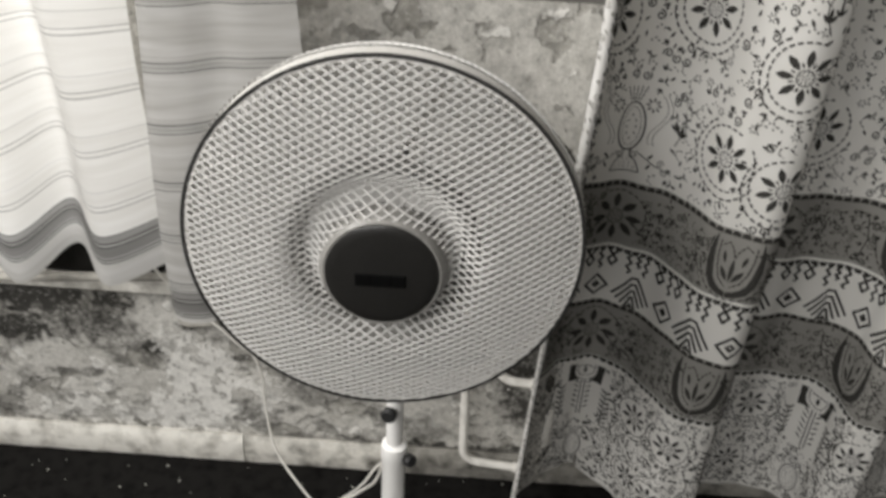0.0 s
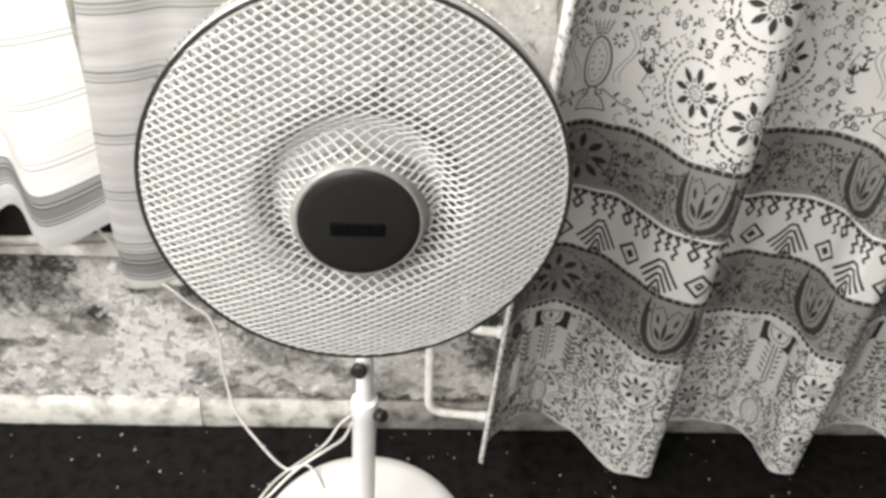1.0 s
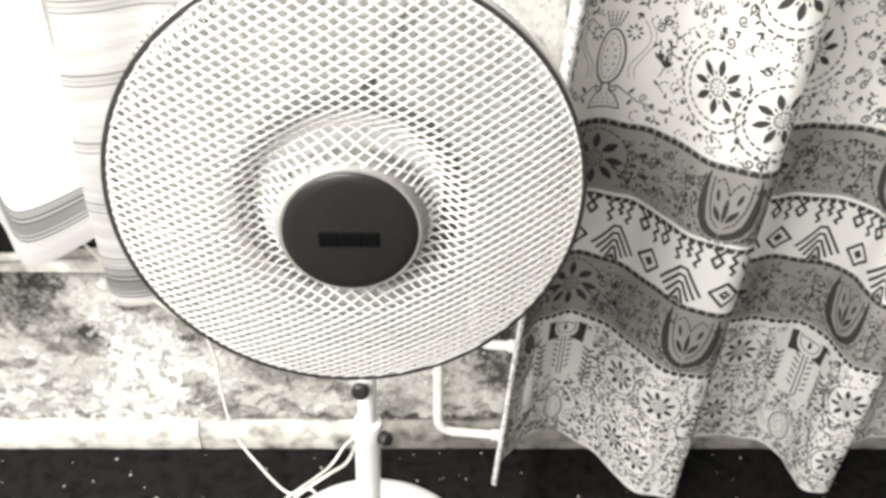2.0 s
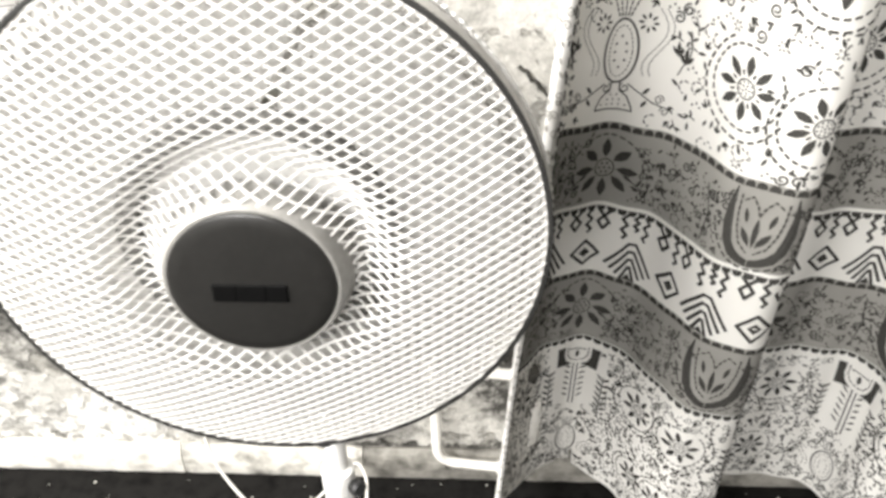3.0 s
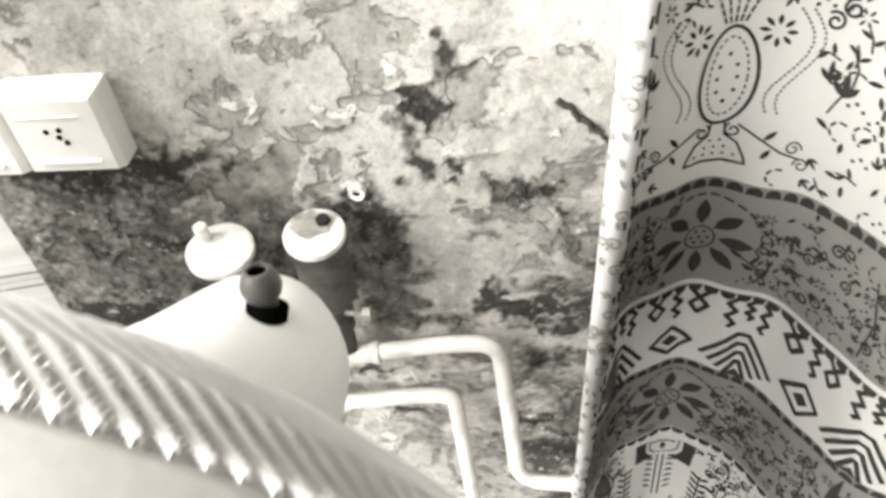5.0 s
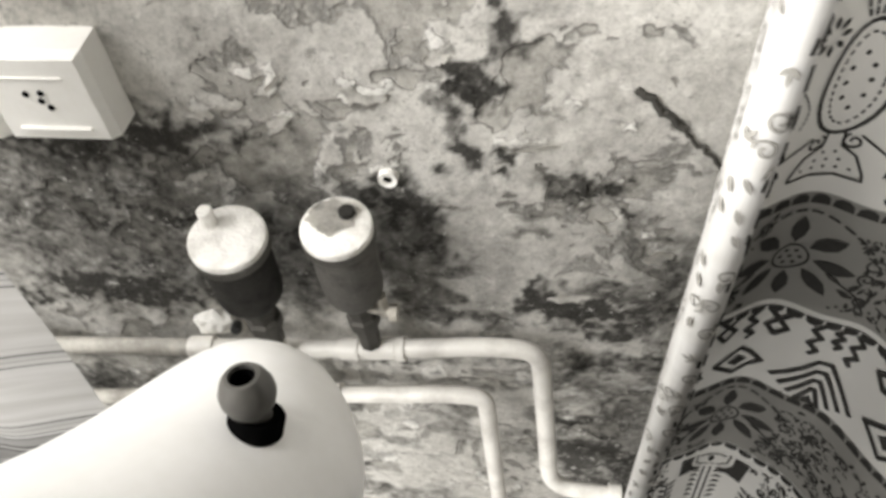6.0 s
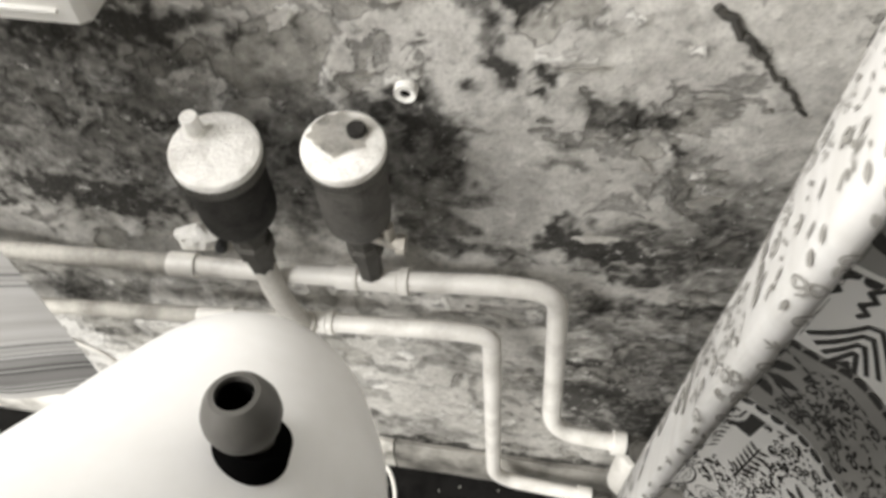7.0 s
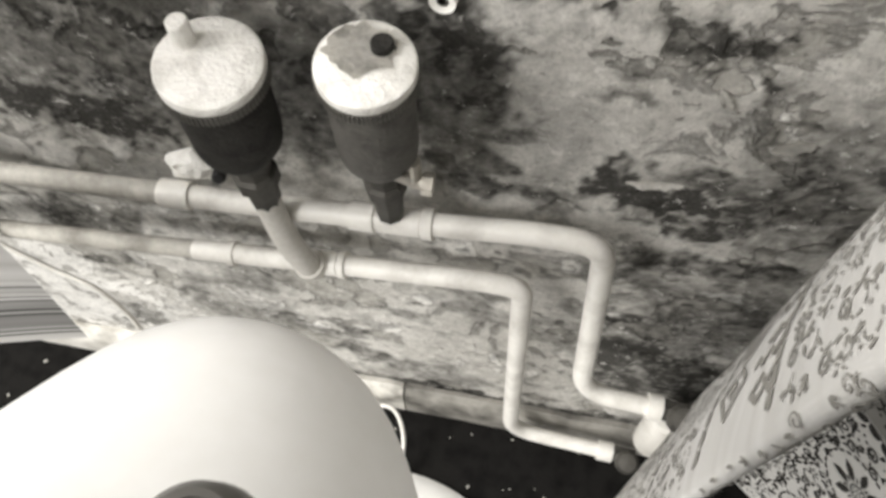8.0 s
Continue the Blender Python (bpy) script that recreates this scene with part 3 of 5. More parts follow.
box(bm, (-1.35, 0.95, 0.171), (-0.385, 0.978, 0.192), 0.003)
tagged(smooth(part("window_ledge", bm, skirting_paint)), "narrow white-painted ledge below the window", "ledge", kind="structure")


def skirting():
    rng = random.Random(3)
    prof = [(0.974, -0.158), (0.968, -0.156), (0.966, -0.162), (0.9635, -0.166), (0.9625, -0.172), (0.961, -0.176), (0.961, -0.217), (0.962, -0.2199), (0.974, -0.2199)]

    def board(x0, x1, material, label):
        bm = bmesh.new()
        n = int((x1 - x0) / 0.02)
        rows = [[bm.verts.new((x0 + (x1 - x0) * q / n, y + rng.uniform(-0.0007, 0.0007), z + rng.uniform(-0.0008, 0.0008))) for y, z in prof] for q in range(n + 1)]
        for a, b in zip(rows, rows[1:]):
            for k in range(len(prof) - 1):
                bm.faces.new((a[k], a[k + 1], b[k + 1], b[k]))
        for row, flip in ((rows[0], 1), (rows[-1], -1)):
            bm.faces.new(row[::flip])
        tagged(smooth(part("skirting", bm, material)), label, "skirting", kind="structure")

    # three boards in tones that darken from left to right
    board(-1.69, -0.352, skirting_paint, "low white skirting board with chipped paint")
    board(-0.35, -0.062, skirting_mid, "low skirting board, mid-grey with darker patches")
    board(-0.06, 1.79, skirting_grey, "low skirting board, dark grey with nearly black patches")


skirting()


# ---- electric fan ----
HEAD = Vector((-0.053, 0.536, 0.563))
AXIS = Vector((0.014, -1.0, 0.026)).normalized()
RIM_R = 0.189


def head_frame():
    """z along the fan's axis towards its front, x to the side."""
    z = AXIS
    x = Vector((0, 0, 1)).cross(z).normalized()
    y = z.cross(x)
    return Matrix.Translation(HEAD) @ Matrix((x, y, z)).transposed().to_4x4()


def dome(r):
    """Height of the front grille over the rim's plane."""
    return 0.030 * (1 - min(r / RIM_R, 1) ** 2.6) - 0.02 * math.exp(-((r - 0.071) / 0.0145) ** 2)


def fan():
    root = thing("electric_fan", (-0.058, 0.72, FLOOR), "white pedestal fan with fine mesh grille and dark hub cap", "fan")
    hf = head_frame()

    # front grille: two crossing families of fine wires pressed into a dome
    bm = bmesh.new()
    for turn in (30, -30):
        c, s = math.cos(radians(turn)), math.sin(radians(turn))
        off = -RIM_R + 0.003
        while off < RIM_R:
            half = math.sqrt(max(RIM_R ** 2 - off ** 2, 0)) - 0.001
            if half > 0.012:
                n = max(int(half / 0.005), 4)
                run, runs, hidden = [], [], None
                for k in range(n + 1):
                    t = -half + 2 * half * k / n
                    x, y = t * c - off * s, t * s + off * c
                    r = math.hypot(x, y)
                    p = hf @ Vector((x, y, dome(r) + (0.0004 if turn > 0 else -0.0004)))
                    inside = math.hypot(x - 0.002, y + 0.0095) < 0.06
                    if inside and run:
                        runs.append(run + [p])
                        run = []
                    if not inside:
                        if hidden is not None and not run:
                            run.append(hidden)
                        run.append(p)
                    hidden = p if inside else None
                runs.append(run)
                for run in runs:
                    if len(run) > 1:
                        tube(bm, run, 0.00095, 4, caps=False)
            off += 0.0069
    under(root, "front_grille", bm, grille_white, "fine white diamond mesh")

    # rim: pale band with a dark gasket along its front
    bm = bmesh.new()
    lathe(bm, [(RIM_R - 0.004, 0.001), (RIM_R + 0.0005, 0.0), (RIM_R + 0.0015, -0.004), (RIM_R + 0.0015, -0.018), (RIM_R - 0.001, -0.021), (RIM_R - 0.005, -0.021), (RIM_R - 0.004, 0.001)], hf, 120)
    smooth(under(root, "rim", bm, rim_grey, "pale grey rim band"))
    bm = bmesh.new()
    lathe(bm, [(RIM_R - 0.0016, 0.0010), (RIM_R - 0.0016, 0.0018), (RIM_R + 0.0008, 0.0021), (RIM_R + 0.0022, 0.0016), (RIM_R + 0.0022, 0.0004), (RIM_R - 0.0016, 0.0010)], hf, 120)
    smooth(under(root, "gasket", bm, gasket, "black edging ring"))

    # hub cap, set a little low on the grille
    hc = hf @ Matrix.Translation((0.002, -0.0095, 0)) @ Matrix.Diagonal((1.09, 1.09, 1, 1))
    bm = bmesh.new()
    lathe(bm, [(0.0575, 0.008), (0.057, 0.013), (0.0545, 0.022), (0.052, 0.029), (0.0505, 0.0305), (0.048, 0.03)], hc, 72)
    smooth(under(root, "cap_ring", bm, cap_rim, "mid-grey ring round the cap"))
    bm = bmesh.new()
    lathe(bm, [(0.0492, 0.027), (0.0485, 0.0312), (0.047, 0.0322), (0.04, 0.0333), (0.02, 0.0342), (0, 0.0345)], hc, 72)
    cap = smooth(under(root, "hub_cap", bm, cap_dark, "dark, glossy hub cap"))
    # raised maker's mark: plain rounded bars
    bm = bmesh.new()
    for x, w in ((-0.0155, 0.0145), (0.0, 0.0175), (0.0145, 0.0125)):
        box(bm, (x - w / 2, -0.0095, 0.0328), (x + w / 2, 0.003, 0.0356), 0.0013)
    bm.transform(hc)
    under(cap, "maker_mark", bm, letter_black, "black raised mark")

    # ring added behind the mesh to put shade into its groove
    bm = bmesh.new()
    lathe(bm, [(0.0765, -0.0075), (0.078, -0.0048), (0.089, -0.0038), (0.0925, -0.006), (0.0925, -0.0115), (0.0765, -0.0115), (0.0765, -0.0075)], hf, 72)
    smooth(under(root, "groove_shade_ring", bm, groove_shade, "dull grey ring added behind the mesh to shade its groove"))
    # rotor at rest, behind the grille
    bm = bmesh.new()
    lathe(bm, [(0, -0.012), (0.07, -0.012), (0.083, -0.013), (0.088, -0.016), (0.09, -0.02), (0, -0.022)], hf, 64)
    smooth(under(root, "rotor_hub", bm, blade_pale, "pale rotor hub"))
    for q in range(3):
        bm = bmesh.new()
        rows = []
        for i in range(9):
            r = 0.085 + 0.088 * i / 8
            a0 = radians(120 * q + 22) - 0.2 * (i / 8)
            half = radians(56 + 3 * math.sin(math.pi * i / 8))
            rows.append([bm.verts.new(hf @ Vector((r * math.cos(a0 + half * k), r * math.sin(a0 + half * k), -0.011 - 0.0015 * k))) for k in (x / 6 - 1 for x in range(13))])
        for a, b in zip(rows, rows[1:]):
            for k in range(12):
                bm.faces.new((a[k], a[k + 1], b[k + 1], b[k]))
        bmesh.ops.solidify(bm, geom=list(bm.faces), thickness=0.0016)
        smooth(under(root, "blade", bm, blade_pale))

    # back grille: bowed radial wires
    bm = bmesh.new()
    for k in range(190):
        a = 2 * math.pi * k / 190
        run = []
        for i in range(9):
            t = i / 8
            r = RIM_R + 0.0035 - (RIM_R - 0.0815) * t ** 1.5
            h = -0.0195 - 0.0595 * math.sin(t * math.pi / 2) ** 0.8
            run.append(hf @ Vector((r * math.cos(a + 0.6 * t), r * math.sin(a + 0.6 * t), h)))
        tube(bm, run, 0.0013, 5, caps=False)
    for r, h in ((0.165, -0.052), (0.125, -0.07)):
        tube(bm, [hf @ Vector((r * math.cos(a), r * math.sin(a), h)) for a in (2 * math.pi * k / 80 for k in range(80))], 0.0013, 5, True)
    under(root, "back_grille", bm, grille_white, "white radial wires")

    # motor housing: a large round-tailed shell
    bm = bmesh.new()
    rings = []
    front = HEAD - AXIS * 0.06
    shell = [(front, 0.086, 0.086), (front + Vector((0.003, 0.01, 0)), 0.09, 0.088), (Vector((-0.039, 0.638, 0.558)), 0.079, 0.078), (Vector((-0.023, 0.665, 0.555)), 0.065, 0.062), (Vector((-0.0105, 0.687, 0.552)), 0.0535, 0.050),
             (Vector((-0.003, 0.707, 0.55)), 0.047, 0.0415), (Vector((-0.001, 0.7235, 0.549)), 0.0378, 0.0338), (Vector((0.0, 0.737, 0.549)), 0.0285, 0.026), (Vector((0.0, 0.7465, 0.549)), 0.0182, 0.0165), (Vector((0.0, 0.752, 0.549)), 0, 0)]
    for c, rx, rz in shell:
        if rx == 0:
            rings.append([bm.verts.new(c)])
            continue
        rings.append([bm.verts.new(c + Vector((rx * math.cos(a), 0, rz * math.sin(a)))) for a in (2 * math.pi * k / 64 for k in range(64))])
    for a, b in zip(rings, rings[1:]):
        for k in range(64):
            f = list(dict.fromkeys([a[k % len(a)], a[(k + 1) % 64 % len(a)], b[(k + 1) % 64 % len(b)], b[k % len(b)]]))
            bm.faces.new(f)
    house = smooth(under(root, "motor_housing", bm, white_enamel, "glossy white motor housing"))
    sub = house.modifiers.new("round", "SUBSURF")
    sub.levels = sub.render_levels = 1

    # pull knob in its slot on top
    bm = bmesh.new()
    kb = KNOB
    km = Matrix.Translation(kb) @ KNOB_TILT @ Matrix.Scale(1.45, 4)
    lathe(bm, [(0.0, -0.001), (0.0027, -0.001), (0.0028, 0.0049), (0.0036, 0.0048), (0.0047, 0.0034), (0.0056, 0.001), (0.0057, -0.0008), (0.0050, -0.0031), (0.0038, -0.0046), (0.0034, -0.006), (0.0034, -0.014), (0, -0.014)], km, 36)
    knob = smooth(under(root, "pull_knob", bm, knob_grey, "grey ball-shaped pull knob"))
    bm = bmesh.new()
    lathe(bm, [(0.0, -0.0005), (0.00242, -0.0005), (0.00242, 0.0042)], km, 24)
    smooth(under(knob, "hollow", bm, hole_black, "black hollow in the knob"))
    bm = bmesh.new()
    lathe(bm, [(0.0, 0.0004), (0.0078, 0.0004), (0.0084, -0.0004), (0.0084, -0.006), (0, -0.006)], SLOT, 36)
    smooth(under(root, "knob_slot", bm, hole_black, "dark slot below the knob"))

    # neck, tubes and screws
    bm = bmesh.new()
    px, py = -0.050, 0.705
    tube(bm, [(px, py, 0.09), (px, py, 0.235), (px + 0.004, py - 0.012, 0.3), (px + 0.014, py - 0.05, 0.52)], 0.0115, 24)
    smooth(under(root, "inner_tube", bm, white_enamel))
    bm = bmesh.new()
    lathe(bm, [(0.0, 0.13), (0.0125, 0.13), (0.0178, 0.127), (0.0185, 0.12), (0.0185, 0.10), (0.0168, 0.097), (0.0168, FLOOR + 0.03), (0, FLOOR + 0.03)], Matrix.Translation((px, py, 0)), 32)
    smooth(under(root, "outer_tube", bm, white_enamel))
    bm = bmesh.new()
    lathe(bm, [(0, 0.012), (0.007, 0.012), (0.0095, 0.009), (0.0095, 0.0), (0.004, -0.003), (0.004, -0.016), (0, -0.016)], Matrix.Translation((-0.03, 0.695, 0.108)) @ pose(0, 0, 0, 70, 0, 40), 20)
    smooth(under(root, "height_screw", bm, black_plastic, "black height screw"))
    bm = bmesh.new()
    lathe(bm, [(0, 0.01), (0.008, 0.01), (0.0105, 0.007), (0.0105, 0.0), (0.004, -0.003), (0.004, -0.014), (0, -0.014)], Matrix.Translation((-0.056, 0.688, 0.2)) @ pose(0, 0, 0, 80, 0, -15), 20)
    smooth(under(root, "tilt_screw", bm, black_plastic, "black tilt screw"))
    bm = bmesh.new()
    lathe(bm, [(0, 0.062), (0.022, 0.06), (0.03, 0.05), (0.045, 0.04), (0.09, 0.032), (0.14, 0.022), (0.163, 0.012), (0.171, 0.004), (0.171, 0.0), (0, 0.0)], Matrix.Translation((-0.048, 0.722, FLOOR)), 96)
    smooth(under(root, "base", bm, white_enamel, "round white base"))


KNOB = Vector((0.0174, 0.7035, 0.603))
KNOB_TILT = pose(0, 0, 0, -10, -2, 0)
SLOT = Matrix.Translation((0.0181, 0.7025, 0.593)) @ Vector((0.22, 0.5, 0.84)).to_track_quat("Z", "Y").to_matrix().to_4x4()
fan()


def cord(name, points, label, radius=0.0024):
    bm = bmesh.new()
    tube(bm, catmull(points, 8), radius, 8)
    tagged(smooth(part(name, bm, cord_white)), label, "cable")


cord("power_cord", [(-0.47, 0.945, 0.25), (-0.42, 0.935, 0.185), (-0.362, 0.93, 0.132), (-0.332, 0.93, 0.098), (-0.306, 0.93, 0.072), (-0.294, 0.929, 0.02), (-0.292, 0.925, -0.035), (-0.276, 0.905, -0.115), (-0.235, 0.88, -0.17), (-0.19, 0.862, -0.214), (-0.15, 0.85, -0.19), (-0.12, 0.8, -0.187)],
     "thin white cord hanging from the window down to the fan base")
cord("mains_cable", [(-0.068, 0.722, 0.06), (-0.085, 0.77, -0.03), (-0.12, 0.84, -0.14), (-0.17, 0.83, -0.18), (-0.215, 0.8, -0.214), (-0.23, 0.79, -0.2165), (-0.2, 0.845, -0.2165), (-0.13, 0.915, -0.2165), (-0.1, 0.945, -0.19), (-0.07, 0.945, -0.165), (-0.052, 0.92, -0.17), (-0.05, 0.885, -0.205)],
     "thin white mains cable looped over the floor by the fan")


# ---- pipes and air vents ----
PY = 0.946


def pipe(name, path, label, radius=0.0078, material=pipe_paint, sleeves=()):
    root = thing(name, path[0], label, "pipe")
    bm = bmesh.new()
    tube(bm, path, radius, 18)
    smooth(under(root, "run", bm, material))
    for a, b, r in sleeves:
        bm = bmesh.new()
        tube(bm, [Vector(a).lerp(Vector(b), t) for t in (0, 0.06, 0.94, 1)], r, 18)
        smooth(under(root, "fitting", bm, material, "painted joint sleeve"))
    return root


# the left stretch has a darker tone than the rest of the pipe
pipe("heating_pipe", [(-1.2, PY, 0.15), (-0.6, PY, 0.1987), (-0.2, PY, 0.2311)], "darker grey stretch of heating pipe under flaking paint", 0.0077, pipe_dull)
upper = bent([(-0.2, PY, 0.2311), (-0.1885, PY, 0.232), (-0.022, PY, 0.248), (0.05, PY, 0.259), (0.092, PY, 0.258), (0.098, PY - 0.008, 0.17), (0.104, 0.921, 0.066), (0.167, 0.92, 0.062)], 0.042)
pipe("heating_pipe", upper, "white-painted heating pipe bent down towards the floor",
     sleeves=[((-0.2, PY, 0.231), (-0.178, PY, 0.2331), 0.0098), ((-0.068, PY, 0.2435), (-0.052, PY, 0.2451), 0.0096), ((-0.05, PY, 0.2453), (-0.022, PY, 0.248), 0.0092), ((-0.021, PY, 0.2481), (-0.014, PY, 0.2489), 0.0104), ((0.158, 0.92, 0.0626), (0.169, 0.92, 0.0618), 0.0108)])
lower = bent([(-0.2, PY, 0.15), (-0.084, PY, 0.168), (0.02, PY, 0.1815), (0.047, PY, 0.18), (0.051, PY - 0.001, 0.045), (0.057, PY - 0.002, -0.153), (0.163, PY - 0.004, -0.163)], 0.034)
pipe("heating_pipe", lower, "white-painted return pipe bent down along the wall",
     sleeves=[((-0.172, PY, 0.1543), (-0.166, PY, 0.1552), 0.0094), ((-0.1, PY, 0.1655), (-0.086, PY, 0.1677), 0.0092), ((-0.085, PY, 0.1678), (-0.08, PY, 0.1685), 0.0102), ((0.15, PY - 0.004, -0.1617), (0.165, PY - 0.004, -0.1632), 0.0105)])
pipe("heating_pipe", bent([(-0.44, 0.99, 0.116), (-0.425, PY, 0.118), (-0.199, PY, 0.1502)], 0.02), "darker, wall-coloured stretch of heating pipe", 0.0072, pipe_dull)


def air_vent(place, foot, cap_mat, cap_label, chipped, side_valve, size):
    """An automatic air vent: domed cap with pin, knurled ring, brass body, tapered neck."""
    root = thing("air_vent", foot, "grimy brass air vent with a %s" % cap_label, "air vent", "air vents on the pipes")
    up = (Vector(place) - Vector(foot))
    m = Matrix.Translation(place) @ up.to_track_quat("Z", "Y").to_matrix().to_4x4()
    L, k = up.length, size
    bm = bmesh.new()
    lathe(bm, [(0, 0.0036), (0.3 * k, 0.0034), (0.62 * k, 0.0028), (0.92 * k, 0.0018), (0.985 * k, 0.0006), (1.0 * k, -0.001), (1.0 * k, -0.0045), (0.97 * k, -0.006), (0, -0.006)], m, 56)
    cap = smooth(under(root, "cap", bm, cap_mat, cap_label))
    if chipped:
        bm = bmesh.new()
        rng = random.Random(8)
        ring = [m @ Vector((0.74 * k * math.cos(a) * rr - 0.002, 0.62 * k * math.sin(a) * rr + 0.005, 0.0046)) for a, rr in ((2 * math.pi * q / 26, rng.uniform(0.78, 1.1)) for q in range(26))]
        bm.faces.new([bm.verts.new(p) for p in ring])
        bmesh.ops.solidify(bm, geom=list(bm.faces), thickness=0.0008)
        under(cap, "bared_patch", bm, cap_chipped, "patch where the paint has gone")
    bm = bmesh.new()
    for q in range(72):
        a = 2 * math.pi * q / 72
        r = 1.005 * k
        rad = Vector((math.cos(a), math.sin(a), 0))
        tan = Vector((-math.sin(a), math.cos(a), 0)) * (0.3 * 2 * math.pi * r / 72)
        vs = [bm.verts.new(m @ (rad * rr + tan * s + Vector((0, 0, h)))) for h in (-0.0058, -0.0118) for rr, s in ((r - 0.001, -1), (r + 0.0006, -0.7), (r + 0.0006, 0.7), (r - 0.001, 1))]
        for f in ((0, 1, 5, 4), (1, 2, 6, 5), (2, 3, 7, 6), (0, 3, 2, 1), (4, 5, 6, 7)):
            bm.faces.new([vs[i] for i in f])
    lathe(bm, [(0.99 * k, -0.0055), (0.995 * k, -0.012), (0.94 * k, -0.0135)], m, 56)
    under(root, "knurled_ring", bm, ring_brass, "knurled ring below the cap")
    bm = bmesh.new()
    b = -L * 0.56
    lathe(bm, [(0.9 * k, -0.012), (0.91 * k, -0.016), (0.91 * k, b * 0.74), (0.88 * k, b * 0.84), (0.76 * k, b * 0.92), (0.5 * k, b * 0.98), (0.44 * k, b)], m, 48)
    smooth(under(root, "body", bm, brass_worn if chipped else brass_dirty, "grey worn body" if chipped else "dark tarnished body"))
    bm = bmesh.new()
    lathe(bm, [(0.44 * k, b + 0.001), (0.5 * k, b - 0.002), (0.5 * k, b - 0.011), (0.42 * k, b - 0.013), (0.42 * k, b - 0.022), (0.52 * k, b - 0.024), (0.52 * k, b - 0.036), (0.4 * k, b - 0.039), (0.36 * k, -L)], m, 8)
    under(root, "neck_nut", bm, valve_dark, "dark hexagon nut")
    bm = bmesh.new()
    pm = m @ Matrix.Translation((-0.34 * k, 0.46 * k, 0.0)) if not chipped else m @ Matrix.Translation((0.34 * k, 0.24 * k, 0.0))
    top = 0.0085 if chipped else 0.0175
    lathe(bm, [(0, top), (0.0046, top), (0.0054, top - 0.001), (0.0054, 0.0045), (0.0062, 0.0035), (0, 0.0015)], pm, 20)
    smooth(under(root, "pin", bm, cap_mat if not chipped else brass_dirty, "vent pin"))
    if side_valve:
        bm = bmesh.new()
        c = m @ Vector((0, 0, b - 0.007))
        tube(bm, [c + Vector((0.006, -0.003, 0)), c + Vector((0.027, -0.008, 0.001))], 0.0046, 12)
        tube(bm, [c + Vector((0.02, -0.0065, -0.002)), c + Vector((0.0195, -0.0065, 0.019))], 0.0042, 12)
        lathe(bm, [(0, 0.003), (0.0066, 0.003), (0.0066, -0.003), (0, -0.003)], Matrix.Translation(c + Vector((0.0275, -0.008, 0.001))) @ pose(0, 0, 0, 0, 90, 0), 6)
        under(root, "bleed_valve", bm, brass_bright, "small bleed valve")
    return root


air_vent((-0.112, 0.924, 0.405), (-0.1165, 0.935, 0.267), cap_paint, "paint-covered domed cap", False, False, 0.0264)
air_vent((-0.0375, 0.928, 0.4155), (-0.0415, 0.945, 0.257), cap_paint, "chipped pale cap", True, True, 0.0236)

# short branch from the lower pipe up to the first vent
pipe("pipe_branch", catmull([(-0.104, PY - 0.004, 0.164), (-0.106, 0.936, 0.184), (-0.112, 0.933, 0.225), (-0.1165, 0.935, 0.272)], 6), "grey-painted pipe branch up to an air vent", 0.0088, pipe_grey,
     sleeves=[((-0.104, PY - 0.002, 0.1645), (-0.1048, 0.938, 0.178), 0.0112)])


bm = bmesh.new()
bmesh.ops.create_icosphere(bm, subdivisions=3, radius=0.0125, matrix=Matrix.Translation((-0.178, 0.962, 0.247)) @ Matrix.Diagonal((1.5, 0.8, 1.0, 1)))
for v in bm.verts:
    v.co += v.normal * (noise.noise(v.co * 140) * 0.0045 + noise.noise(v.co * 400) * 0.0018)
lump = thing("pipe_clip", (-0.178, 0.962, 0.247), "crumbling plastered pipe clip with a black screw", "pipe clip")
under(lump, "plaster", bm, cap_paint)
bm = bmesh.new()
lathe(bm, [(0, 0.004), (0.003, 0.004), (0.0046, 0.002), (0.0046, -0.008), (0, -0.008)], Matrix.Translation((-0.157, 0.953, 0.252)) @ pose(0, 0, 0, 60, 0, 20), 14)
smooth(under(lump, "screw", bm, black_plastic, "black screw"))


def radiator_valve(place, label):
    root = thing("pipe_valve", place, label, "valve", "valves at the pipe ends")
    x, y, z = place
    bm = bmesh.new()
    tube(bm, [(x, y, z), (x + 0.022, y - 0.001, z - 0.002)], 0.0095, 6)
    under(root, "body", bm, valve_dark)
    bm = bmesh.new()
    lathe(bm, [(0.006, -0.004), (0.0095, 0.006), (0.012, 0.012), (0.012, 0.022), (0.009, 0.026), (0, 0.027)], Matrix.Translation((x + 0.013, y - 0.006, z + 0.002)) @ pose(0, 0, 0, 20, 0, 0), 12)
    under(root, "bonnet", bm, valve_dark, "dark valve bonnet")
    return root


radiator_valve((0.1695, 0.92, 0.0615), "dark, grimy brass valve at the end of a heating pipe")
radiator_valve((0.1655, PY - 0.004, -0.1635), "dark, grimy brass valve at the end of the return pipe")
bm = bmesh.new()
lathe(bm, [(0, 0.0), (0.0165, 0.0), (0.018, 0.003), (0.018, 0.07), (0.0165, 0.073), (0.0165, 0.078), (0.014, 0.081), (0, 0.082)], Matrix.Translation((0.191, 0.94, -0.09)), 28)
tagged(smooth(part("valve_head", bm, pipe_paint)), "white-painted valve head beside the curtain", "valve")


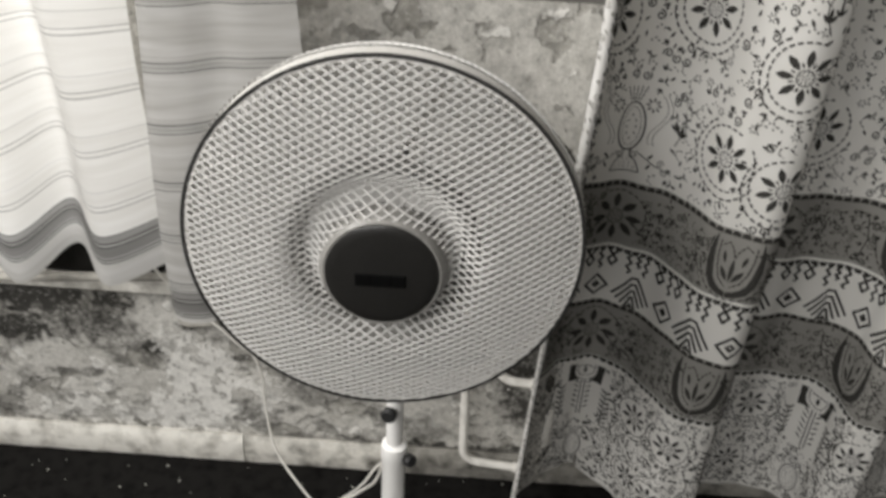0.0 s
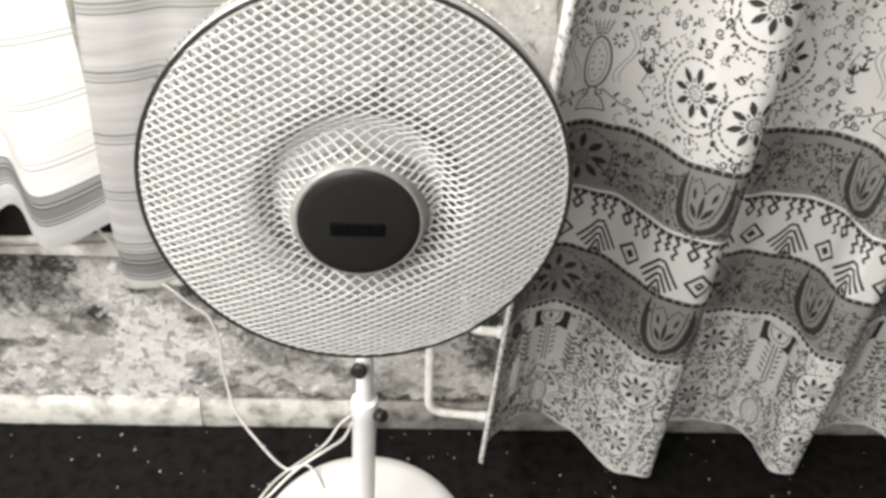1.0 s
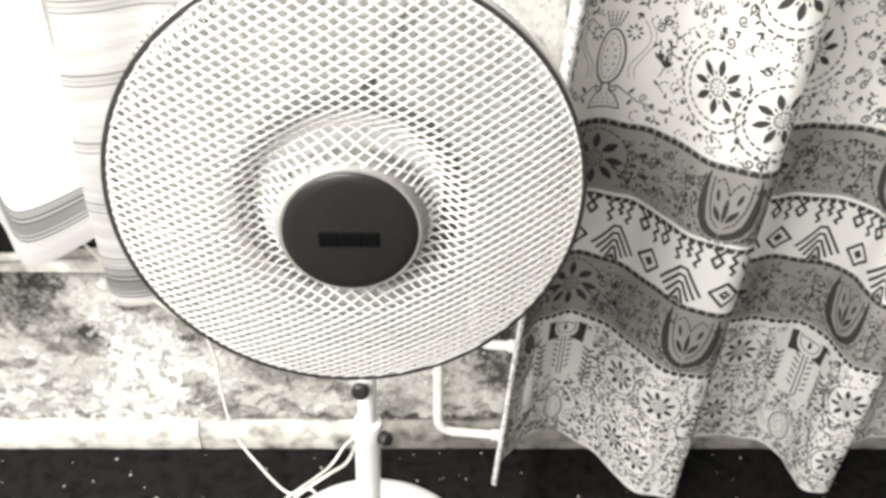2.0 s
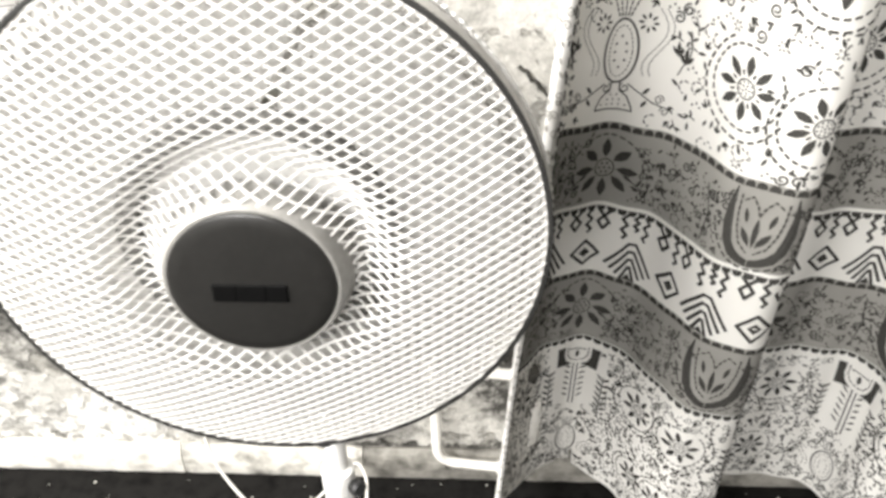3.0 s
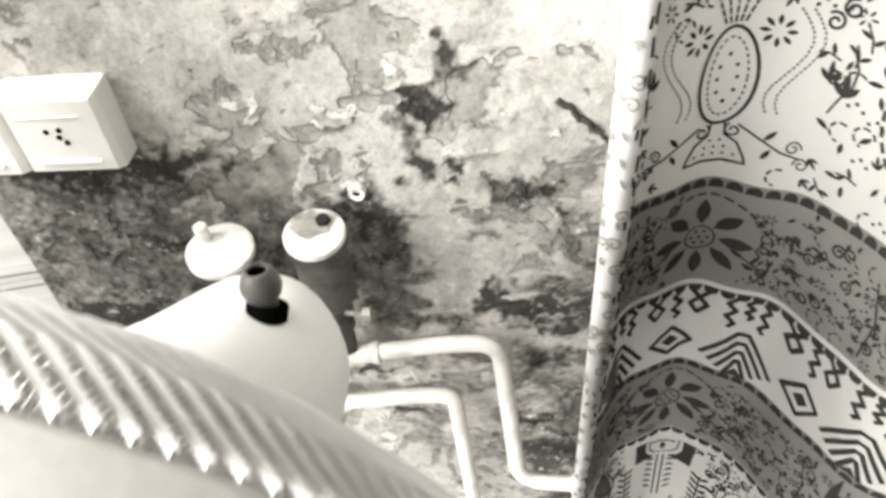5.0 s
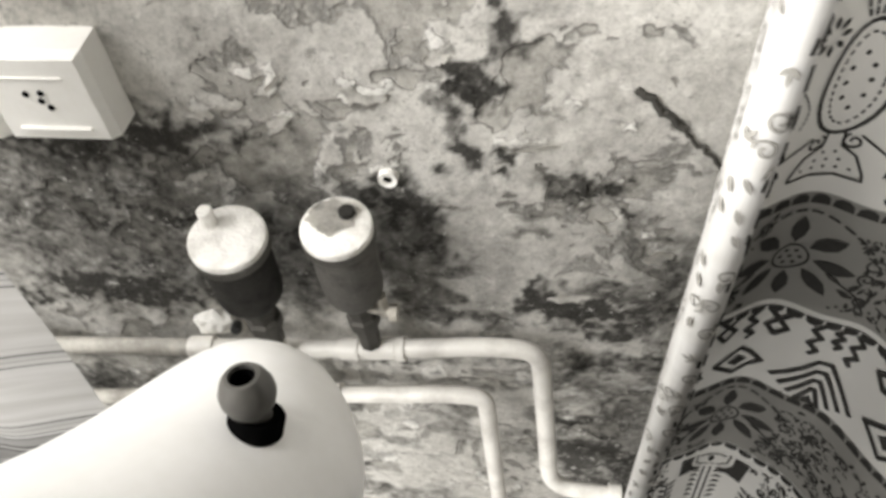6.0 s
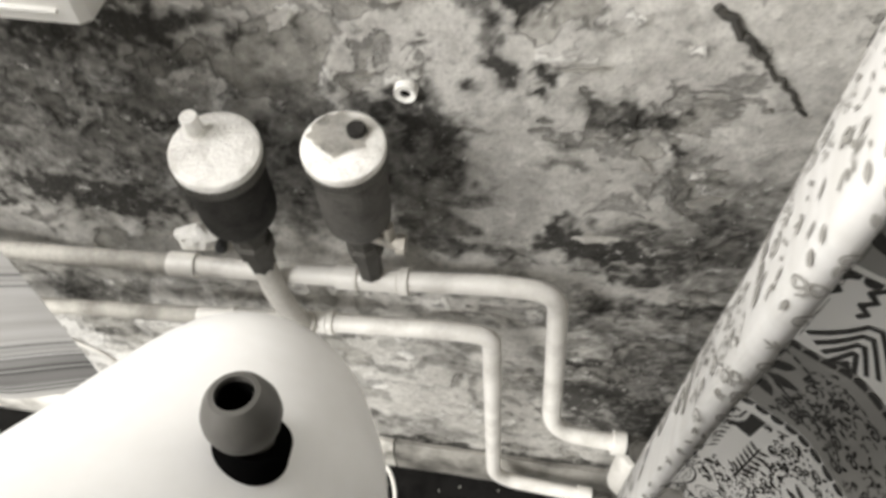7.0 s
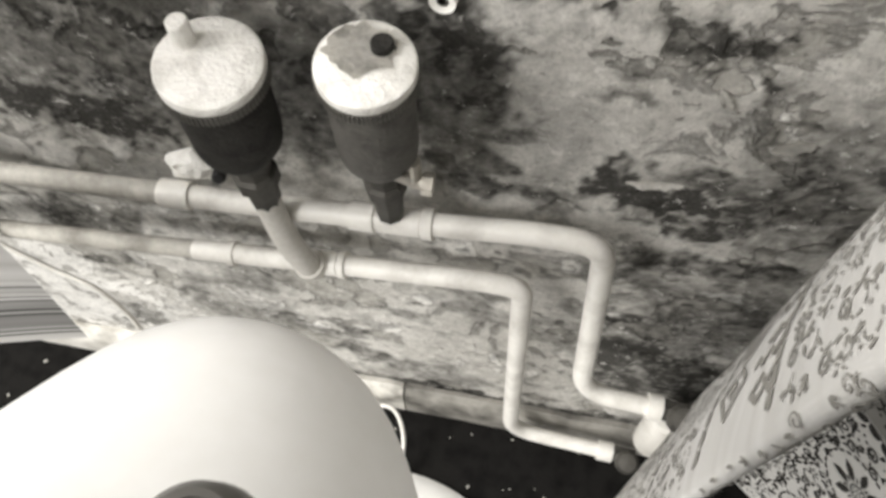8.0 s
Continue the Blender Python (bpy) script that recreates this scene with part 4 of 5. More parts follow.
# ---- radiator behind the printed curtain ----
def radiator():
    root = thing("radiator", (0.7, 0.963, -0.12), "dark, dusty panel radiator hidden behind the printed curtain", "radiator")
    bm = bmesh.new()
    box(bm, (0.27, 0.961, -0.13), (1.2, 0.974, 0.3), 0.004)
    under(root, "panel", bm, valve_dark)
    for x in (0.262, 0.298, 0.56, 0.6):
        bm = bmesh.new()
        box(bm, (x, 0.963, -0.2199), (x + 0.008, 0.9735, -0.14), 0.0015)
        under(root, "foot", bm, bracket_metal, "pale metal foot")
    bm = bmesh.new()
    box(bm, (0.25, 0.962, -0.2199), (0.335, 0.9738, -0.208), 0.002)
    under(root, "foot_plate", bm, valve_dark)


radiator()


# ---- sockets ----
def socket(x, z, label, holes):
    root = thing("wall_socket", (x, WALL, z), label, "socket", "sockets on the wall")
    bm = bmesh.new()
    w, h, y = 0.0335, 0.0305, WALL - 0.028
    back = [(-w - 0.003, -h - 0.002), (w + 0.003, -h - 0.002), (w + 0.003, h + 0.004), (-w - 0.003, h + 0.004)]
    geo = [[bm.verts.new((x + a, yy, z + b)) for a, b in ring] for yy, ring in (
        (WALL + 0.002, back), (WALL - 0.021, [(a * 0.985, b * 0.985) for a, b in back]), (y, [(a * 0.9, b * 0.9) for a, b in back]))]
    for a, b in zip(geo, geo[1:]):
        for k in range(4):
            bm.faces.new((a[k], b[k], b[(k + 1) % 4], a[(k + 1) % 4]))
    bm.faces.new(geo[-1][::-1])
    bmesh.ops.bevel(bm, geom=[e for e in bm.edges if e.calc_face_angle(0) > 0.2], offset=0.0022, segments=3, affect="EDGES")
    bmesh.ops.recalc_face_normals(bm, faces=bm.faces)
    under(root, "casing", bm, socket_white)
    bm = bmesh.new()
    box(bm, (x - 0.024, y - 0.0022, z - 0.0225), (x + 0.024, y + 0.001, z - 0.0195), 0.0008)
    under(root, "ridge", bm, socket_white)
    bm = bmesh.new()
    box(bm, (x - 0.026, y - 0.0012, z + 0.0175), (x + 0.02, y + 0.001, z + 0.0188), 0.0004)
    under(root, "ridge", bm, socket_white)
    for a, b in holes:
        bm = bmesh.new()
        lathe(bm, [(0, -0.0008), (0.0021, -0.0008), (0.0021, 0.002), (0, 0.002)], Matrix.Translation((x + a, y, z + b)) @ pose(0, 0, 0, -90, 0, 0), 14)
        under(root, "pin_hole", bm, hole_black)
    return root


socket(-0.2085, 0.497, "yellowed white surface-mounted socket on the peeling wall", [(-0.008, 0.006), (0.002, 0.007), (0.0, 0.001), (0.004, -0.004)])
socket(-0.2845, 0.495, "white surface-mounted socket beside another one", [(-0.006, 0.005), (0.006, 0.005)])

# bared pipe stub and crack in the wall
bm = bmesh.new()
lathe(bm, [(0.003, 0.002), (0.0048, 0.0022), (0.0065, 0.003), (0.0072, -0.004)], Matrix.Translation((-0.011, WALL - 0.003, 0.416)) @ pose(0, 0, 0, 90, 0, 0), 20)
lathe(bm, [(0, -0.003), (0.0035, -0.003)], Matrix.Translation((-0.011, WALL - 0.003, 0.416)) @ pose(0, 0, 0, 90, 0, 0), 20)
tagged(smooth(part("wall_plug", bm, cap_paint)), "pale wall plug sunk in the plaster", "wall plug")
bm = bmesh.new()
rng = random.Random(4)
crack = [Vector((0.144 + 0.062 * t + rng.uniform(-0.0015, 0.0015), WALL - 0.0018, 0.494 - 0.068 * t + rng.uniform(-0.002, 0.002))) for t in (k / 24 for k in range(25))]
tube(bm, crack[:12], 0.0026, 6)
tube(bm, crack[11:], 0.0015, 6)
tagged(part("crack_filler", bm, crack_dark), "dark rough line of a crack in the plaster", "crack")


# ---- curtains ----
def profile_curve(points, step=0.004):
    """Resample a smooth plan curve by its length: returns a function from length to (x, y) and the whole length."""
    dense = catmull([(x, y, 0) for x, y in points], 14)
    acc = [0.0]
    for a, b in zip(dense, dense[1:]):
        acc.append(acc[-1] + (b - a).length)
    acc, xs, ys = np.array(acc), np.array([p.x for p in dense]), np.array([p.y for p in dense])
    return lambda u: (np.interp(u, acc, xs), np.interp(u, acc, ys)), acc[-1]


def cloth_sheet(name, surface, u1, v0, v1, du, dv, material, parent):
    nu, nv = int(u1 / du) + 1, int((v1 - v0) / dv) + 1
    bm = bmesh.new()
    lay = bm.loops.layers.uv.new("cloth")
    grid, uvs = [], {}
    for i in range(nu):
        row = []
        for k in range(nv):
            u, v = u1 * i / (nu - 1), v0 + (v1 - v0) * k / (nv - 1)
            p = bm.verts.new(surface(u, v))
            uvs[p] = (u, v)
            row.append(p)
        grid.append(row)
    for a, b in zip(grid, grid[1:]):
        for k in range(nv - 1):
            f = bm.faces.new((a[k], b[k], b[k + 1], a[k + 1]))
            for lp in f.loops:
                lp[lay].uv = uvs[lp.vert]
    return smooth(part(name, bm, material, parent))


PLAN, PLAN_LEN = profile_curve([(0.176, 0.807), (0.169, 0.8005), (0.161, 0.8025), (0.158, 0.811), (0.1635, 0.838), (0.174, 0.872), (0.189, 0.905), (0.212, 0.93), (0.25, 0.947), (0.278, 0.9435),
                                (0.305, 0.931), (0.333, 0.9), (0.36, 0.852), (0.385, 0.828), (0.412, 0.819), (0.434, 0.82), (0.446, 0.83), (0.447, 0.855), (0.441, 0.89), (0.44, 0.922), (0.457, 0.94),
                                (0.497, 0.943), (0.54, 0.95), (0.59, 0.947), (0.628, 0.933), (0.648, 0.905), (0.652, 0.87), (0.66, 0.838), (0.68, 0.828), (0.7, 0.83), (0.716, 0.85), (0.735, 0.89),
                                (0.76, 0.918), (0.807, 0.94), (0.86, 0.945), (0.91, 0.92), (0.935, 0.86), (0.955, 0.83), (0.98, 0.84), (1.0, 0.89), (1.04, 0.935), (1.1, 0.945), (1.17, 0.92), (1.21, 0.85), (1.24, 0.83), (1.3, 0.88)])
HEM = -0.172


def ease(x, lo, hi):
    t = min(max((x - lo) / (hi - lo), 0), 1)
    return t * t * (3 - 2 * t)


def print_surface(u, v):
    """The printed curtain: its front edge is pulled out and lifted, with the selvedge curled over; deep folds behind one another."""
    x, y = PLAN(u)
    if u < EDGE:
        # the curl is slack at the top and tighter towards the hem
        ex, ey = PLAN(EDGE)
        k = 0.22 + 0.5 * ease(v, 0.05, 0.5)
        x, y = ex + (x - ex) * k, ey + (y - ey) * k
    d = u - EDGE
    low = 0.43 - v
    lead = math.exp(-(d / 0.09) ** 2)
    x -= 0.034 * max(low, -0.2) * lead
    x -= 0.01 * min(max(low, 0), 0.4) * min(max(d, 0) * 4, 1)
    y += 0.045 * min(max(low, -0.1), 0.4) * math.exp(-((u - 0.2) / 0.055) ** 2)
    # soft creases that run down the cloth
    y += (0.0022 * math.sin(u * 95 + v * 3.1) + 0.0016 * math.sin(u * 61 - v * 9.0) + 0.0012 * math.sin(v * 31 + u * 40)) * min(max(d, 0) * 9, 1)
    return Vector((x, min(y, 0.9655 if u < 0.24 else 0.9565), v + 0.045 * lead))


def print_normal(u, v):
    e = 0.002
    a = print_surface(u + e, v) - print_surface(max(u - e, 0), v)
    b = print_surface(u, v + e) - print_surface(u, v - e)
    return a.cross(b).normalized()


class Print:
    """Motifs laid on the cloth, as thin raised ink."""

    def __init__(self, first=EDGE + 0.001):
        self.verts, self.faces, self.places, self.first = [], [], [], first

    def spot(self, u, v):
        n = print_normal(u, v)
        if u < EDGE:
            n = n * -2.2
        self.verts.append(print_surface(u, v) + n * 0.001)
        self.places.append((u, v))
        return len(self.verts) - 1

    def shape(self, pts):
        if min(u for u, v in pts) < self.first or max(u for u, v in pts) > PLAN_LEN - 0.01 or min(v for u, v in pts) < HEM + 0.004:
            return
        self.faces.append([self.spot(u, v) for u, v in pts])

    def line(self, pts, w, dash=None, closed=False):
        """A stroke of width w; dash = (length, gap)."""
        if closed:
            pts = list(pts) + [pts[0]]
        run, on, need = 0.0, True, dash[0] if dash else 1e9
        piece = [pts[0]]
        for a, b in zip(pts, pts[1:]):
            d = math.hypot(b[0] - a[0], b[1] - a[1])
            t = 0.0
            while d - t > need - run:
                t += need - run
                p = (a[0] + (b[0] - a[0]) * t / d, a[1] + (b[1] - a[1]) * t / d)
                piece.append(p)
                if on:
                    self.strip(piece, w)
                on, piece, run = not on, [p], 0.0
                need = dash[0] if on else dash[1]
            run += d - t
            piece.append(b)
        if on and len(piece) > 1:
            self.strip(piece, w)

    def strip(self, pts, w):
        for a, b in zip(pts, pts[1:]):
            d = math.hypot(b[0] - a[0], b[1] - a[1])
            if d < 1e-6:
                continue
            ux, uy = (b[0] - a[0]) / d, (b[1] - a[1]) / d
            e, h = w * 0.25, w / 2
            n = max(1, int(d / 0.012))
            for k in range(n):
                p = (a[0] + ux * (d * k / n - (e if k == 0 else 0)), a[1] + uy * (d * k / n - (e if k == 0 else 0)))
                q = (a[0] + ux * (d * (k + 1) / n + (e if k == n - 1 else 0)), a[1] + uy * (d * (k + 1) / n + (e if k == n - 1 else 0)))
                self.shape([(p[0] - uy * h, p[1] + ux * h), (q[0] - uy * h, q[1] + ux * h), (q[0] + uy * h, q[1] - ux * h), (p[0] + uy * h, p[1] - ux * h)])

    def ring(self, u, v, ru, rv, w, dash=None, a0=0, a1=360, n=28):
        pts = [(u + ru * math.cos(radians(a0 + (a1 - a0) * k / n)), v + rv * math.sin(radians(a0 + (a1 - a0) * k / n))) for k in range(n + 1)]
        self.line(pts, w, dash)

    def dot(self, u, v, r, n=7, rv=None):
        self.shape([(u + r * math.cos(2 * math.pi * k / n), v + (rv or r) * math.sin(2 * math.pi * k / n)) for k in range(n)])

    def leaf(self, u, v, ang, length, width):
        c, s = math.cos(radians(ang)), math.sin(radians(ang))
        prof = [(0, 0), (0.3, 0.42), (0.6, 0.5), (0.85, 0.25), (1, 0), (0.85, -0.25), (0.6, -0.5), (0.3, -0.42)]
        self.shape([(u + length * a * c - width * b * s, v + length * a * s + width * b * c) for a, b in prof])

    def curl(self, u, v, r, w, flip=1, turns=1.25, a0=0):
        n = 16
        self.line([(u + flip * r * (1 - 0.75 * k / n) * math.cos(radians(a0) + turns * 2 * math.pi * k / n), v + r * (1 - 0.75 * k / n) * math.sin(radians(a0) + turns * 2 * math.pi * k / n)) for k in range(n + 1)], w)

    def sprig(self, u, v, ang, size):
        for da, k in ((-38, 0.8), (0, 1.1), (38, 0.8)):
            self.leaf(u, v, ang + da, size * k, size * 0.28)

    def flower(self, u, v, r, petals=8, heart=True):
        for k in range(petals):
            a = 90 + 360 * k / petals
            self.leaf(u + r * 0.36 * math.cos(radians(a)), v + r * 0.36 * math.sin(radians(a)), a, r * 0.66, r * 0.29)
        if heart:
            self.ring(u, v, r * 0.3, r * 0.3, r * 0.04)
            for k in range(7):
                a = 2 * math.pi * k / 6
                q = r * 0.17 if k < 6 else 0
                self.dot(u + q * math.cos(a), v + q * math.sin(a), r * 0.045, 5)

    def vase(self, u, v, k=1.0):
        self.ring(u, v, 0.0195 * k, 0.036 * k, 0.0024 * k)
        self.ring(u, v, 0.0135 * k, 0.029 * k, 0.0013 * k, (0.0022, 0.0026))
        for du, dv in ((0, 0.017), (-0.006, 0.009), (0.006, 0.009), (-0.007, 0), (0.007, 0), (-0.006, -0.01), (0.006, -0.01), (0, -0.018)):
            self.dot(u + du * k, v + dv * k, 0.0016 * k, 6)
        b = v - 0.036 * k
        for s in (-1, 1):
            self.line([(u + s * 0.005 * k, b), (u + s * 0.006 * k, b - 0.01 * k), (u + s * 0.015 * k, b - 0.016 * k), (u + s * 0.021 * k, b - 0.028 * k), (u + s * 0.022 * k, b - 0.033 * k)], 0.0017 * k)
            self.curl(u + s * 0.011 * k, b - 0.006 * k, 0.006 * k, 0.0015 * k, s, 1.2, 120)
            self.line([(u + s * 0.014 * k, b - 0.001 * k), (u + s * 0.026 * k, b - 0.008 * k), (u + s * 0.042 * k, b - 0.018 * k), (u + s * 0.055 * k, b - 0.022 * k)], 0.0016 * k)
            self.leaf(u + s * 0.03 * k, b - 0.01 * k, 90 - s * 40, 0.012 * k, 0.004 * k)
            self.leaf(u + s * 0.036 * k, b - 0.016 * k, -90 - s * 30, 0.011 * k, 0.004 * k)
            self.curl(u + s * 0.05 * k, b - 0.014 * k, 0.006 * k, 0.0014 * k, s, 1.3)
            self.curl(u + s * 0.058 * k, b - 0.027 * k, 0.006 * k, 0.0014 * k, -s, 1.3)
            self.flower(u + s * 0.026 * k, v + 0.034 * k, 0.011 * k, 8, False)
            wave = [(u + s * (0.036 + 0.011 * math.sin(q * 0.55)) * k, v + (0.05 - 0.0075 * q) * k) for q in range(11)]
            self.line(wave, 0.0013 * k, (0.0016, 0.0018))
            wave = [(u + s * (0.043 + 0.011 * math.sin(q * 0.55)) * k, v + (0.05 - 0.0075 * q) * k) for q in range(11)]
            self.line(wave, 0.0013 * k, (0.0016, 0.0018))
            self.sprig(u + s * 0.062 * k, v + 0.004 * k, -90, -0.014 * k)
        self.line([(u - 0.022 * k, b - 0.033 * k), (u + 0.022 * k, b - 0.033 * k)], 0.0018 * k)
        for row, n in ((0.015, 2), (0.021, 3), (0.027, 5)):
            for q in range(n):
                self.dot(u + (q - (n - 1) / 2) * 0.0072 * k, b - row * k, 0.0012 * k, 5)
        for q in range(5):
            x = (q - 2) * 0.0055 * k
            self.line([(u + x * 0.6, v + 0.039 * k), (u + x * 1.3, v + 0.058 * k)], 0.0018 * k, (0.004, 0.002))

    def medallion(self, u, v, k=1.0, turn=0.0):
        for q in range(8):
            a = 90 + 45 * q + turn
            self.leaf(u + 0.0118 * k * math.cos(radians(a)), v + 0.0118 * k * math.sin(radians(a)), a, 0.0225 * k, 0.0092 * k)
            b = a + 22.5
            self.leaf(u + 0.0125 * k * math.cos(radians(b)), v + 0.0125 * k * math.sin(radians(b)), b, 0.0075 * k, 0.0028 * k)
        for r, n in ((0.0, 1), (0.0038, 5), (0.0072, 9)):
            for q in range(n):
                a = 2 * math.pi * q / n
                self.dot(u + r * k * math.cos(a), v + r * k * math.sin(a), 0.0013 * k, 5)
        self.ring(u, v, 0.0098 * k, 0.0098 * k, 0.0016 * k)
        self.ring(u, v, 0.0425 * k, 0.0425 * k, 0.0026 * k, (0.0052 * k, 0.0042 * k), 70 + turn, 395 + turn, 44)
        self.ring(u, v - 0.002, 0.0525 * k, 0.0525 * k, 0.0028 * k, (0.0062 * k, 0.0048 * k), 120 + turn, 330 + turn, 40)
        for q in range(7):
            a = 60 + 36 * q + turn
            self.leaf(u + 0.059 * k * math.cos(radians(a)), v + 0.059 * k * math.sin(radians(a)), a + 20, 0.011 * k, 0.0038 * k)

    def ribbon(self, outer, inner, steps=3):
        """Fill between two curves, finely enough to lie on the folds."""
        rows = []
        for (a, b), (c, d) in zip(zip(outer, inner), zip(outer[1:], inner[1:])):
            for k in range(steps):
                t = k / steps
                rows.append([(p[0] + (q[0] - p[0]) * t, p[1] + (q[1] - p[1]) * t) for p, q in ((a, c), (b, d))])
        rows.append([outer[-1], inner[-1]])
        for (a, b), (c, d) in zip(rows, rows[1:]):
            m, n = ((a[0] + b[0]) / 2, (a[1] + b[1]) / 2), ((c[0] + d[0]) / 2, (c[1] + d[1]) / 2)
            self.shape([a, c, n, m])
            self.shape([m, n, d, b])

    def lyre(self, u, v, h):
        """A tall open tulip between two curved petals, as high as its band."""
        k = h / 0.108
        for s in (-1, 1):
            def put(points):
                return [(u + s * a * k, v + b * k) for a, b in points]
            self.ribbon(put([(0.031, 0.051), (0.036, 0.03), (0.0375, 0.005), (0.034, -0.018), (0.025, -0.034), (0.012, -0.043), (0.0005, -0.046)]),
                        put([(0.0298, 0.05), (0.0292, 0.025), (0.0262, 0.0), (0.0222, -0.018), (0.0155, -0.028), (0.008, -0.034), (0.0005, -0.037)]))
            self.line(put([(0.0235, 0.042), (0.023, 0.02), (0.02, 0.0), (0.014, -0.018), (0.004, -0.028)]), 0.0022, (0.0048, 0.0026))
            self.line(put([(0.019, 0.036), (0.011, 0.042), (0.004, 0.032), (0.0, 0.02)]), 0.002, (0.0048, 0.0026))
            self.leaf(u + s * 0.003 * k, v - 0.02 * k, 90 - s * 28, 0.026 * k, 0.007 * k)
            self.leaf(u + s * 0.011 * k, v + 0.008 * k, 90 - s * 12, 0.02 * k, 0.005 * k)
        self.leaf(u, v - 0.022 * k, 90, 0.04 * k, 0.006 * k)

    def cup(self, u, v, k=1.35):
        """A flat-topped tulip with two solid petals on a leafy stem."""
        for s in (-1, 1):
            def put(points):
                return [(u + s * a * k, v + b * k) for a, b in points]
            self.ribbon(put([(0.0235, 0.014), (0.0225, 0.0), (0.0222, -0.009), (0.0218, -0.015)]), put([(0.0145, 0.0135), (0.0145, 0.0), (0.0115, -0.009), (0.005, -0.015)]))
            self.line(put([(0.0115, 0.012), (0.011, 0.0), (0.007, -0.007), (0.0, -0.01)]), 0.0018, (0.0042, 0.0022))
            self.line(put([(0.0022, -0.015), (0.0022, -0.075)]), 0.0018)
            self.line(put([(0.03, -0.02), (0.029, -0.075)]), 0.0016)
            for q in range(6):
                self.leaf(u + s * 0.006, v - 0.03 - 0.0115 * q, 90 - s * 48, 0.0135, 0.003)
                for side in (-1, 1):
                    self.leaf(u + s * 0.03 * k, v - 0.034 - 0.0115 * q, 90 + s * side * 45, 0.013, 0.0038)
        self.line([(u - 0.012, v + 0.011), (u + 0.012, v + 0.011)], 0.0022, (0.0044, 0.002))
        self.leaf(u, v - 0.008, 90, 0.016, 0.006)

    def zigzag(self, u, v, h, s=1):
        self.line([(u + s * 0.003, v), (u - s * 0.003, v - h * 0.2), (u + s * 0.004, v - h * 0.42), (u - s * 0.003, v - h * 0.64), (u + s * 0.004, v - h * 0.86), (u, v - h)], 0.0042)

    def diamond(self, u, v, k=1.0):
        self.line([(u - 0.0165 * k, v), (u, v + 0.0165 * k), (u + 0.0165 * k, v), (u, v - 0.0165 * k)], 0.0044, closed=True)
        self.shape([(u - 0.007 * k, v), (u, v + 0.007 * k), (u + 0.007 * k, v), (u, v - 0.007 * k)])

    def chevrons(self, u, v):
        for k in range(4):
            w, top = 0.009 + 0.0072 * k, v - 0.012 + 0.0118 * k
            self.line([(u - w, v - 0.032 + 0.0062 * k), (u - w * 0.16, top), (u + w * 0.16, top), (u + w, v - 0.032 + 0.0062 * k)], 0.0042)
        self.shape([(u - 0.007, v - 0.032), (u, v - 0.022), (u + 0.007, v - 0.032)])


def border(pr, v, side):
    """A row of scallops along a band's edge."""
    u = 0.006
    while u < PLAN_LEN - 0.02:
        pr.shape([(u - 0.0058, v - side * 0.0012), (u - 0.005, v + side * 0.0044), (u - 0.002, v + side * 0.0068), (u + 0.002, v + side * 0.0068), (u + 0.005, v + side * 0.0044), (u + 0.0058, v - side * 0.0012)])
        u += 0.0126


def band(pr, v0, v1, phase, rng):
    mid, h = (v0 + v1) / 2, (v1 - v0)
    u = phase
    k = 0
    while u < PLAN_LEN - 0.05:
        if k % 2 == 0:
            pr.flower(u, mid, h * 0.36)
            pr.ring(u, mid, 0.05, h * 0.42, 0.0022, (0.006, 0.004), 20, 160, 20)
            for s in (-1, 1):
                pr.line([(u + s * 0.03, mid - 0.01), (u + s * 0.045, mid - 0.02), (u + s * 0.055, mid - 0.035)], 0.0016)
                for q in range(4):
                    pr.leaf(u + s * (0.034 + 0.005 * q), mid - 0.012 - 0.006 * q, 90 - s * 30 * (1 if q % 2 else -2), 0.013, 0.0042)
                pr.curl(u + s * 0.048, mid + 0.012, 0.008, 0.0016, s, 1.2)
                pr.sprig(u + s * 0.066, mid + 0.022, -90, 0.013)
                pr.sprig(u + s * 0.07, mid - 0.008, -60 * s, 0.013)
        else:
            pr.lyre(u, mid, h)
            pr.ring(u, mid + 0.02, 0.05, h * 0.64, 0.0024, (0.0062, 0.0044), 195, 345, 26)
            for s in (-1, 1):
                pr.line([(u + s * 0.062, mid - h * 0.35), (u + s * 0.058, mid), (u + s * 0.066, mid + h * 0.3)], 0.0016)
                pr.curl(u + s * 0.055, mid + h * 0.2, 0.008, 0.0016, s, 1.2)
        for q in range(46):
            a, b = rng.uniform(-0.08, 0.08), rng.uniform(-h * 0.42, h * 0.42)
            if abs(a) > 0.042:
                pr.leaf(u + a, mid + b, rng.uniform(0, 180), 0.0075, 0.003)
        u += 0.2
        k += 1


